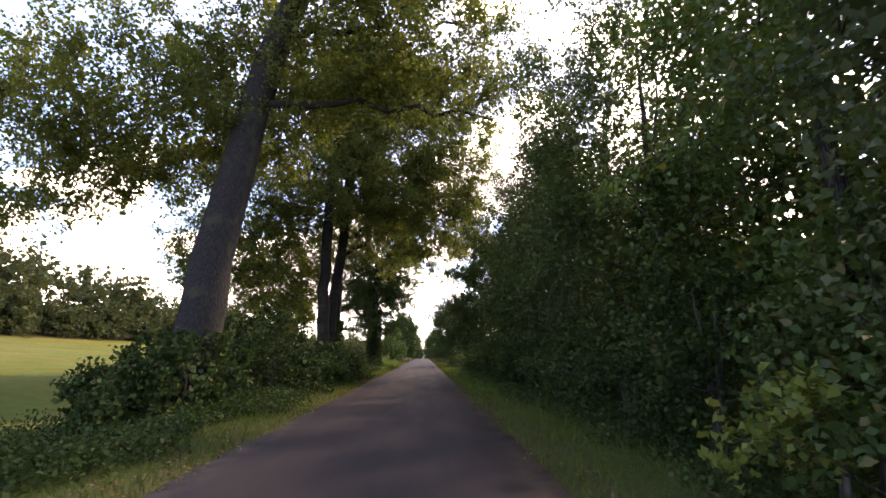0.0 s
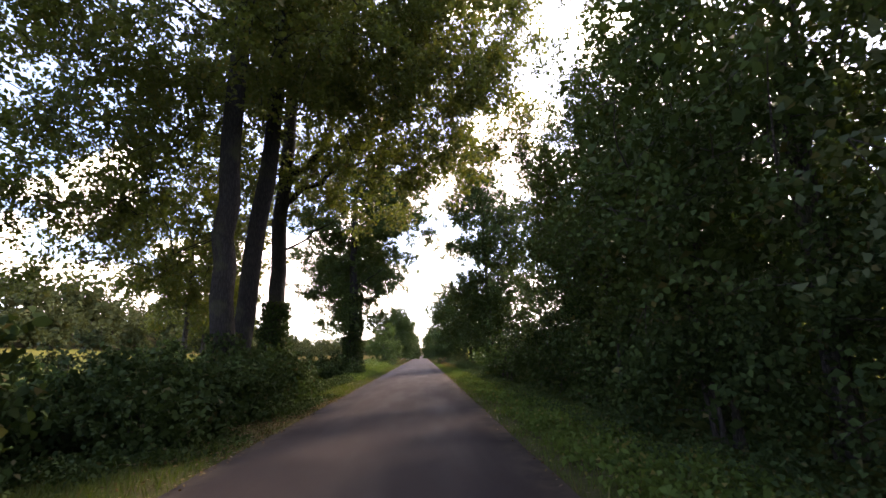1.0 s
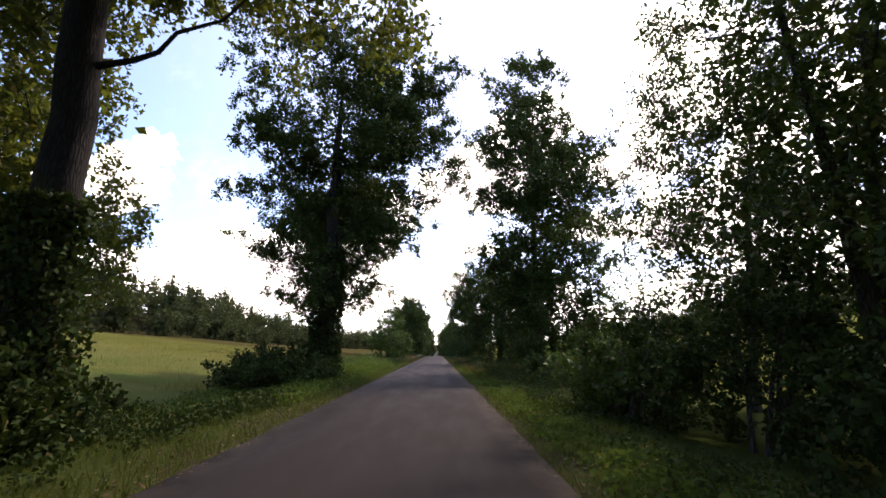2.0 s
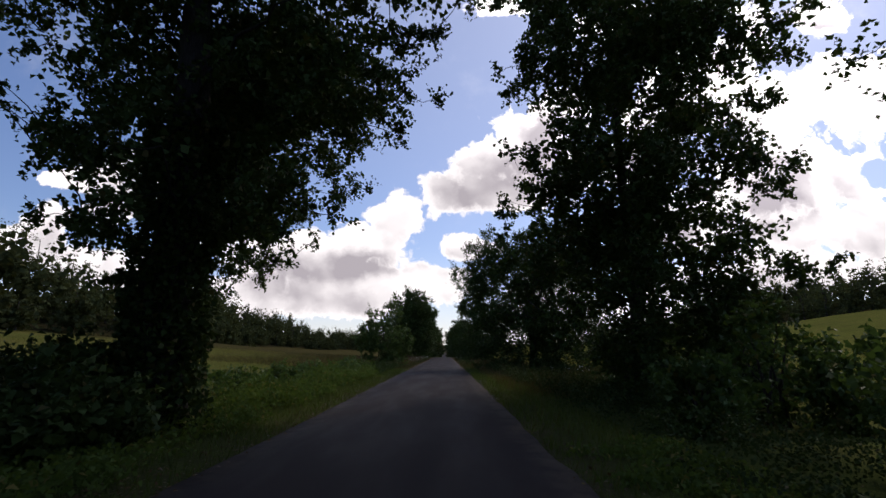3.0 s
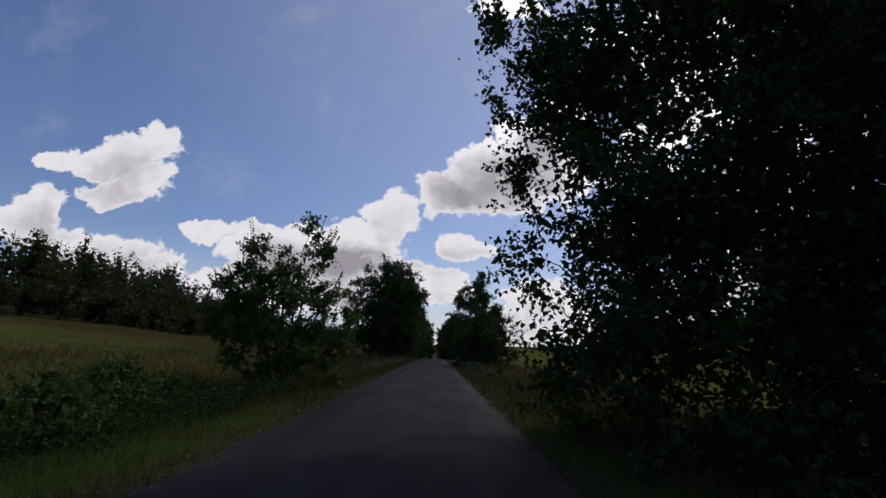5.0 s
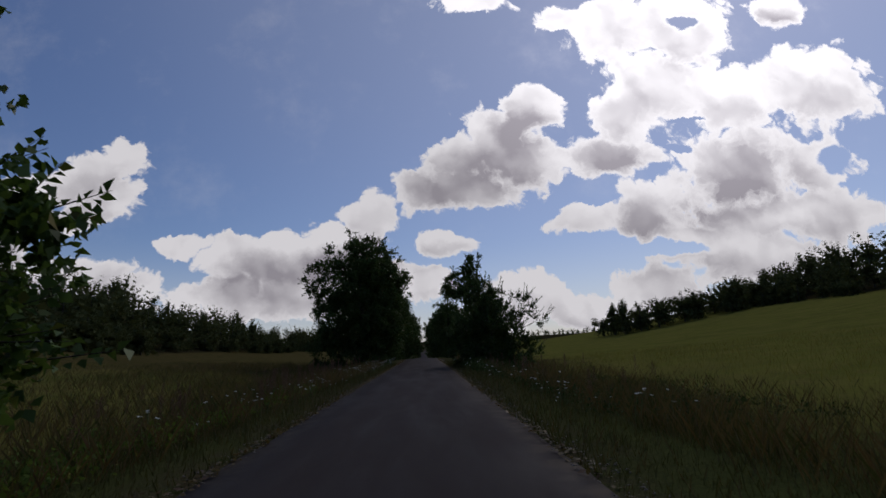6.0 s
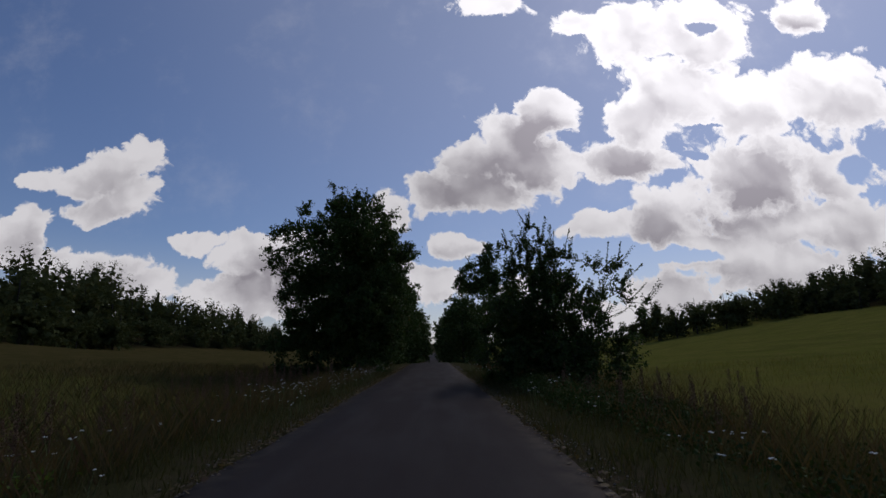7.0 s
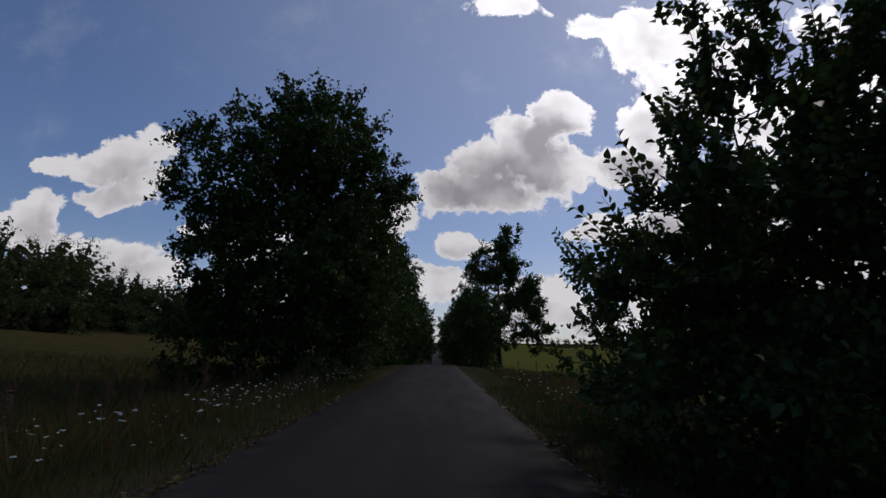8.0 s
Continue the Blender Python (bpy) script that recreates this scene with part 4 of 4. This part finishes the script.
# ---- woods along the meadow's far edges ----
def wood(name, label, spots, seed):
    rng = np.random.default_rng(seed)
    bits = []
    trunks = []
    for x, y, h in spots:
        z = float(height(x, y)) - 0.3
        conifer = rng.uniform() < 0.14 and h > 7.5
        r = h * (0.62 if h < 7.5 else rng.uniform(0.44, 0.56)) * (0.6 if conifer else 1.0)
        near = abs(x) < 70 or 215 < y < 245
        n, k = (90, 12) if near else (44, 7)
        heads = 1 if conifer else 5
        mid = np.array((x, y, z + h * 0.55)) + unit(rng.normal(size=(heads, 3))) * (r * 0.5, r * 0.5, h * 0.22) * (heads > 1)
        own = rng.integers(0, heads, n)
        d = unit(rng.normal(size=(n, 3)) + (0, 0, 0.25))
        wide = np.array((r, r, h * 0.45)) if conifer else np.array((r * 0.62, r * 0.62, h * 0.27))
        C = mid[own] + d * wide * rng.uniform(0.75, 1.0, (n, 1))
        if conifer:
            C[:, :2] = (x, y) + (C[:, :2] - (x, y)) * (1.25 - 1.05 * (C[:, 2:] - z) / h)
        foot = rng.uniform(size=n) < 0.3
        C[foot, 2] = z + h * rng.uniform(0.01, 0.32, foot.sum())
        P = (C[:, None] + unit(rng.normal(size=(n, k, 3))) * rng.uniform(0.2, 1.0, (n, k, 1)) * (0.05 * h + 0.15) * (1, 1, 0.75)).reshape(-1, 3)
        bits.append(leaves(P, 0.25 if near else 0.44, rng, (0, 0, -0.3), width=0.9))
        for share in (0.3, 0.5, 0.7, 0.86):
            bits.append(leaves(np.array((x, y, z + h * 0.4)) + (C - (x, y, z + h * 0.4)) * share, 0.5 + h * 0.05, rng, (0, 0, -0.2), width=0.9))
        if y < 600:
            trunks.append(tube(np.array([(x, y, z - 0.3), (x, y, z + h * 0.5), (x, y, z + h * 0.85)]), (0.22, 0.16, 0.04), 5))
    v, f = joined(bits)
    ob = tagged(new(name), label, "woodland", kind="stuff")
    link("canopy", v, f, LEAF_FAR, ob)
    v, f = joined(trunks)
    tagged(link("trunkwork", v, f, BARK_DARK, ob), kind="stuff")
    return ob


rng = np.random.default_rng(77)
west = [(-60 - 8 * k + rng.uniform(-3, 3) + 5 * math.sin(y * 0.05), y + rng.uniform(-3, 3), (3.5 + 3 * rng.uniform(), 8.5 + 3 * rng.uniform(), 9 + 4 * rng.uniform(), 10 + 4 * rng.uniform())[k] * (1 + 0.28 * float(smooth(310, 190, y)) + 0.25 * float(smooth(140, 100, y)))) for k in range(4) for y in np.arange(26, 330, (4.6, 7.0, 9.0, 11.0)[k])]
west += [(-56 - 7 * k + 0.12 * (y - 330) + rng.uniform(-4, 4), y, 9 + 3 * k + 4 * rng.uniform()) for k in range(2) for y in np.arange(330, 620, 6)]
wood("wood_west", "mixed wood on the rising edge of the meadow", west, 301)
east = [(98 + 9 * k + rng.uniform(-3, 3), y + rng.uniform(-2, 2), 4 + 2 * rng.uniform()) for k in range(1) for y in np.arange(70, 250, 5)]
east += [(104 + 9 * k + rng.uniform(-4, 4), y + rng.uniform(-3, 3), 6.5 + 3 * rng.uniform() + 2 * k) for k in range(3) for y in np.arange(70, 250, 6)]
east += [(56 + (y - 222) * 0.2 + 6 * k + rng.uniform(-4, 4), y, 7 + 4 * rng.uniform()) for k in range(9) for y in (224, 232, 240)]
east += [(x, 700 + rng.uniform(-12, 12), 6 + 3.5 * rng.uniform()) for x in np.arange(20, 420, 6)]
wood("wood_east", "dark wood behind the rising field", east, 302)


# ---- grasses and low plants ----
def blades(name, label, areas, mat, seed, wide=0.0045, fade=0.0, droop=0.6):
    """Upright bent blades: (x0, x1, y0, y1, count, low, high)."""
    rng = np.random.default_rng(seed)
    V, F, o = [], [], 0
    for x0, x1, y0, y1, n, low, high in areas:
        near, far = (x0, x1) if abs(x0) < abs(x1) else (x1, x0)
        out = (1 - np.sqrt(rng.uniform(0, 1, n))) if fade else rng.uniform(0, 1, n)
        x, y = near + (far - near) * out, rng.uniform(y0, y1, n)
        clump = np.sin(x * 2.3 + np.sin(y * 1.1) * 2) * np.sin(y * 1.7 + np.sin(x)) * 0.3 + 0.8
        h = rng.uniform(low, high, n) * clump * (1 - 0.6 * out * fade)
        z = height(x, y) - 0.03
        a = rng.uniform(0, 2 * np.pi, n)
        b = rng.uniform(0, 2 * np.pi, n)
        lean = h * rng.uniform(0.1, droop, n)
        wv = wide * (1 + h) * rng.uniform(0.7, 1.5, n)
        ca, sa = np.cos(a) * wv, np.sin(a) * wv
        p = np.stack([x, y, z], 1)
        mid = p + np.stack([np.cos(b) * lean * 0.52, np.sin(b) * lean * 0.52, h * 0.6], 1)
        tip = p + np.stack([np.cos(b) * lean, np.sin(b) * lean, h], 1)
        sd = np.stack([ca, sa, np.zeros(n)], 1)
        V.append(np.stack([p - sd, p + sd, tip, mid - sd * 0.6], 1).reshape(-1, 3))
        F.append(np.arange(n * 4).reshape(n, 4) + o)
        o += n * 4
    return tagged(link(name, np.concatenate(V), np.concatenate(F), mat), label, "grass", kind="stuff")


blades("verge_grass", "short green and brown verge grass along the asphalt",
       [(-4.2, -1.98, -2, 22, 12300, 0.05, 0.24), (-4.2, -1.98, 30, 80, 25600, 0.05, 0.24), (1.98, 4.0, -2, 80, 35000, 0.06, 0.26)], GRASS, 401, 0.0046)
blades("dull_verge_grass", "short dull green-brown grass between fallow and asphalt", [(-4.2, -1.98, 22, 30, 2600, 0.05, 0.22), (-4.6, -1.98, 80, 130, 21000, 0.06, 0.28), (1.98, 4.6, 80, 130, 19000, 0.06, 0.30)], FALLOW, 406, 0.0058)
blades("meadow_grass", "mixed meadow grass growing tall towards the lane", [(-10, -4.5, 48, 90, 9000, 0.2, 0.5), (-30, -8, 52, 100, 15000, 0.15, 0.36), (-10, -8, 60, 90, 1500, 0.2, 0.5)], FIELD, 402, 0.004)
blades("field_grass", "bright yellow-green grass of the rising field", [(12, 34, 56, 130, 26000, 0.15, 0.42), (-48, -26, 84, 130, 12000, 0.15, 0.4)], FIELD, 407, 0.005)
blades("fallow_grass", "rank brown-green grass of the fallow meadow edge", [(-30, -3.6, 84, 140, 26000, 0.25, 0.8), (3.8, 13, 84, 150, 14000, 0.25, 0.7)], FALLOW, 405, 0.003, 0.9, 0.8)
# the fallow tone darkens this grass for the shade below the alders
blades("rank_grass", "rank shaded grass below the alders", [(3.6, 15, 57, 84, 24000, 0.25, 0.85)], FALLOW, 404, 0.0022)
blades("dry_grass", "dry straw-coloured and rusty grass stalks", [(-26, -3.0, 84, 140, 34000, 0.25, 0.8), (3.6, 12, 82, 140, 20000, 0.25, 0.8), (2.6, 14, 57, 84, 9000, 0.15, 0.5)], HAY, 403, 0.0017, 0.9, 0.7)


def litter(name, label, areas, mat, seed, size):
    """Fallen leaves lying on the ground."""
    rng = np.random.default_rng(seed)
    bits = []
    for x0, x1, y0, y1, n in areas:
        x, y = rng.uniform(x0, x1, n), rng.uniform(y0, y1, n)
        z = height(x, y) + rng.uniform(0.012, 0.05, n)
        d = unit(np.stack([rng.normal(size=n), rng.normal(size=n), rng.normal(size=n) * 0.25], 1))
        side = unit(np.cross(d, np.stack([rng.normal(size=n) * 0.3, rng.normal(size=n) * 0.3, np.ones(n)], 1)))
        c = np.stack([x, y, z], 1)
        L = size * rng.uniform(0.5, 1.2, (n, 1))
        V = np.stack([c - d * L * 0.5, c + side * L * 0.33, c + d * L * 0.5, c - side * L * 0.33], 1)
        bits.append((V.reshape(-1, 3), np.arange(n * 4).reshape(n, 4)))
    v, f = joined(bits)
    return tagged(link(name, v, f, mat), label, "leaf litter", kind="stuff")


litter("leaf_litter", "dry brown leaves gathered along the asphalt edge", [(-2.8, -1.8, -1, 48, 4200), (-3.4, -1.9, 21, 31, 2800), (1.8, 2.5, -1, 48, 1800), (-2.4, -1.8, 48, 90, 900)], LITTER, 421, 0.055)


litter("dry_grass_mat", "pale dead grass matted along the asphalt edge", [(-2.12, -1.86, 80, 142, 2200), (1.86, 2.1, 80, 142, 1500)], HAY, 422, 0.09)


def gravel(name, label, areas, seed):
    rng = np.random.default_rng(seed)
    tip = np.array([(1, 0, 0), (0, 1, 0), (-1, 0, 0), (0, -1, 0), (0, 0, 1), (0, 0, -1)], float)
    tri = np.array([(0, 1, 4), (1, 2, 4), (2, 3, 4), (3, 0, 4), (1, 0, 5), (2, 1, 5), (3, 2, 5), (0, 3, 5)])
    bits = []
    for x0, x1, y0, y1, n in areas:
        x, y = rng.uniform(x0, x1, n), rng.uniform(y0, y1, n)
        r = rng.uniform(0.006, 0.022, n)
        c = np.stack([x, y, height(x, y) + 0.006], 1)
        V = c[:, None] + tip[None] * r[:, None, None] * rng.uniform(0.6, 1.3, (n, 6, 1)) * (1, 1, 0.6)
        bits.append((V.reshape(-1, 3), (tri[None] + np.arange(n)[:, None, None] * 6).reshape(-1, 3)))
    v, f = joined(bits)
    return tagged(link(name, v, f, GRAVEL_M, flat=True), label, "gravel", kind="stuff")


gravel("shoulder_gravel", "loose pale grit along the road edge", [(1.85, 2.35, 56, 140, 2600), (-2.3, -1.88, 56, 140, 1600)], 431)


def low_plants(name, label, areas, mat, seed, size=0.08):
    """Nettle-like plants: leaf pairs up short stems."""
    rng = np.random.default_rng(seed)
    bits = []
    for x0, x1, y0, y1, n, low, high in areas:
        x, y = rng.uniform(x0, x1, n), rng.uniform(y0, y1, n)
        mound = 0.45 + 0.34 * np.sin(x * 1.3 + 1.7 * np.sin(y * 0.45)) * np.sin(y * 0.8 + x) + 0.28 * np.sin(y * 0.31 + 0.6 * x) * np.cos(x * 0.9 - y * 0.17) + 0.22 * np.sin(x * 4.1 + y) * np.sin(y * 3.3 - 1.4 * x)
        h = low + (high - low) * np.clip(mound, 0.05, 1.1) * rng.uniform(0.45, 1.15, n)
        keep = mound > 0.3
        x, y, h = x[keep], y[keep], h[keep]
        n, k = len(x), 9
        s = rng.uniform(0.25, 1.0, (n, k))
        P = np.stack([x[:, None] + rng.normal(size=(n, k)) * 0.12, y[:, None] + rng.normal(size=(n, k)) * 0.12, (height(x, y) - 0.02)[:, None] + h[:, None] * s], -1)
        bits.append(leaves(P.reshape(-1, 3), size, rng, (0, 0, -0.1), False, 0.65))
    v, f = joined(bits)
    return tagged(link(name, v, f, mat), label, "plants", kind="stuff")


# the sunlit stretches of weeds, with the brighter leaf colour
low_plants("nettles", "thick green nettles and weeds on the verge",
           [(-7.0, -2.5, 40, 52, 2200, 0.15, 0.5), (-7.5, -3.0, 52, 71, 3400, 0.1, 1.0), (-6.0, -2.7, 54, 68, 2000, 0.1, 0.7), (-7, -3.4, 86, 104, 1200, 0.1, 0.5), (2.3, 3.8, 16, 50, 3600, 0.06, 0.24)], LEAF_NETTLE, 411)
# shade under the poplars put into the leaf colour, against the lighter nettles
low_plants("shaded_weeds", "nettles and low weeds under the poplars, coloured dark for shade", [(-7.5, -2.9, 2, 30, 4200, 0.15, 0.6), (-6.5, -2.4, 2.5, 14, 1900, 0.12, 0.5), (-7.0, -2.9, 30, 42, 1500, 0.15, 0.55), (-4.2, -2.2, 21, 31, 1100, 0.06, 0.26)], LEAF_IVY_SHADE, 413)
# darker counterpart of the nettles: shade along hedge and verge put into colour
low_plants("verge_weeds", "low leafy weeds along hedge and verge, coloured dark for shade", [(-7.5, -3.0, 70, 87, 2800, 0.1, 1.0), (3.0, 4.6, -1, 48, 2200, 0.1, 0.45), (3.4, 7.0, 48, 75, 3000, 0.25, 0.95), (4.5, 14, 59, 80, 1900, 0.3, 1.0), (2.8, 6.0, 107, 121, 2000, 0.15, 0.7), (3.2, 8.0, 93, 107, 1000, 0.1, 0.5)], LEAF_IVY_SHADE, 412, 0.065)


# ---- flowering plants ----
def yarrow(seed):
    rng = np.random.default_rng(seed)
    ob = tagged(new("yarrow_plant"), "white-flowering yarrow in the verge grass", "wildflower", "white wildflowers")
    for k in range(rng.integers(2, 5)):
        a, r = rng.uniform(0, 6.28), rng.uniform(0.02, 0.18)
        top = np.array((math.cos(a) * r * 1.6, math.sin(a) * r * 1.6, rng.uniform(0.28, 0.5)))
        v, q = tube(np.array([(math.cos(a) * r, math.sin(a) * r, 0), top * (0.8, 0.8, 0.6), top]), (0.005, 0.004, 0.003), 4)
        stem = link("stem", v, q, STEM, ob)
        bm = bmesh.new()
        for j in range(7):
            b, d = rng.uniform(0, 6.28), rng.uniform(0, 0.026)
            m = Matrix.Translation(Vector(top) + Vector((math.cos(b) * d, math.sin(b) * d, rng.uniform(-0.004, 0.006)))) @ Matrix.Diagonal((0.009, 0.009, 0.004, 1))
            bmesh.ops.create_icosphere(bm, subdivisions=1, radius=1, matrix=m)
        me = bpy.data.meshes.new("flower_head")
        bm.to_mesh(me)
        bm.free()
        me.materials.append(PETAL)
        head = new("flower_head", me)
        head.parent = stem
        tagged(head, "flat white flower cluster")
    return ob


rng = np.random.default_rng(88)
kinds = [yarrow(500 + k) for k in range(4)]
for k, ob in enumerate(kinds):
    ob.matrix_basis = pose(-3.0 - 0.4 * k, 100 + 2 * k, float(height(-3.0 - 0.4 * k, 100 + 2 * k)) - 0.02)
for k in range(130):
    side = -1 if rng.uniform() < 0.55 else 1
    y = rng.uniform(92, 136)
    x = side * (2.35 + abs(rng.normal()) * 1.3)
    if side > 0 and 112 < y < 118 and x > 2.3:
        continue
    c = copy_thing(kinds[k % 4], pose(x, y, float(height(x, y)) - 0.02, 0, 0, rng.uniform(0, 360)))
    c.scale = (rng.uniform(0.7, 1.5),) * 3


def dock(seed):
    rng = np.random.default_rng(seed)
    ob = tagged(new("dock_plant"), "rust-brown dock plant gone to seed", "wild plant", "seeding dock plants")
    h = rng.uniform(0.7, 1.1)
    v, q = tube(bend((0, 0, 0), (rng.normal() * 0.08, rng.normal() * 0.08, h), rng, 5, 0.03, 0), np.linspace(0.007, 0.003, 5), 4)
    stem = link("stem", v, q, DOCK, ob)
    s = rng.uniform(0.45, 1, 220)
    P = np.stack([rng.normal(size=220) * 0.06 * (1.2 - s), rng.normal(size=220) * 0.06 * (1.2 - s), h * s], 1)
    v, f = leaves(P, 0.022, rng, (0, 0, 0), False, 0.9)
    tagged(link("seed_head", v, f, DOCK, stem), kind="stuff")
    return ob


docks = [dock(600 + k) for k in range(3)]
for k, ob in enumerate(docks):
    x, y = -4.2 - 0.5 * k, 100 + 3 * k
    ob.matrix_basis = pose(x, y, float(height(x, y)) - 0.02)
for k in range(70):
    side = -1 if rng.uniform() < 0.6 else 1
    x, y = side * rng.uniform(3.4, 9), rng.uniform(92, 140)
    copy_thing(docks[k % 3], pose(x, y, float(height(x, y)) - 0.02, 0, 0, rng.uniform(0, 360)))

for k in range(26):
    x, y = rng.uniform(-8.5, -4.2), rng.uniform(113, 129)
    c = copy_thing(docks[k % 3], pose(x, y, float(height(x, y)) - 0.02, 0, 0, rng.uniform(0, 360)))
    c.scale = (1.15, 1.15, 1.15)
for k in range(64):
    side = -1 if k % 5 < 2 else 1
    x, y = side * (3.4 + abs(rng.normal()) * 1.6), (97, 104, 109, 122, 128)[k % 5] + rng.normal() * 2.0
    if side > 0 and 113 < y < 121:
        continue
    copy_thing(docks[k % 3], pose(x, y, float(height(x, y)) - 0.02, 0, 0, rng.uniform(0, 360)))
for k in range(70):
    x, y = -2.3 - abs(rng.normal()) * 1.5, rng.uniform(112, 127)
    c = copy_thing(kinds[k % 4], pose(x, y, float(height(x, y)) - 0.02, 0, 0, rng.uniform(0, 360)))
    c.scale = (rng.uniform(0.6, 1.3),) * 3
for k in range(6):
    x, y = rng.uniform(6.0, 11.0), rng.uniform(63, 73)
    c = copy_thing(kinds[k % 4], pose(x, y, float(height(x, y)) - 0.02, 0, 0, rng.uniform(0, 360)))
    c.scale = (1.3, 1.3, 1.9)
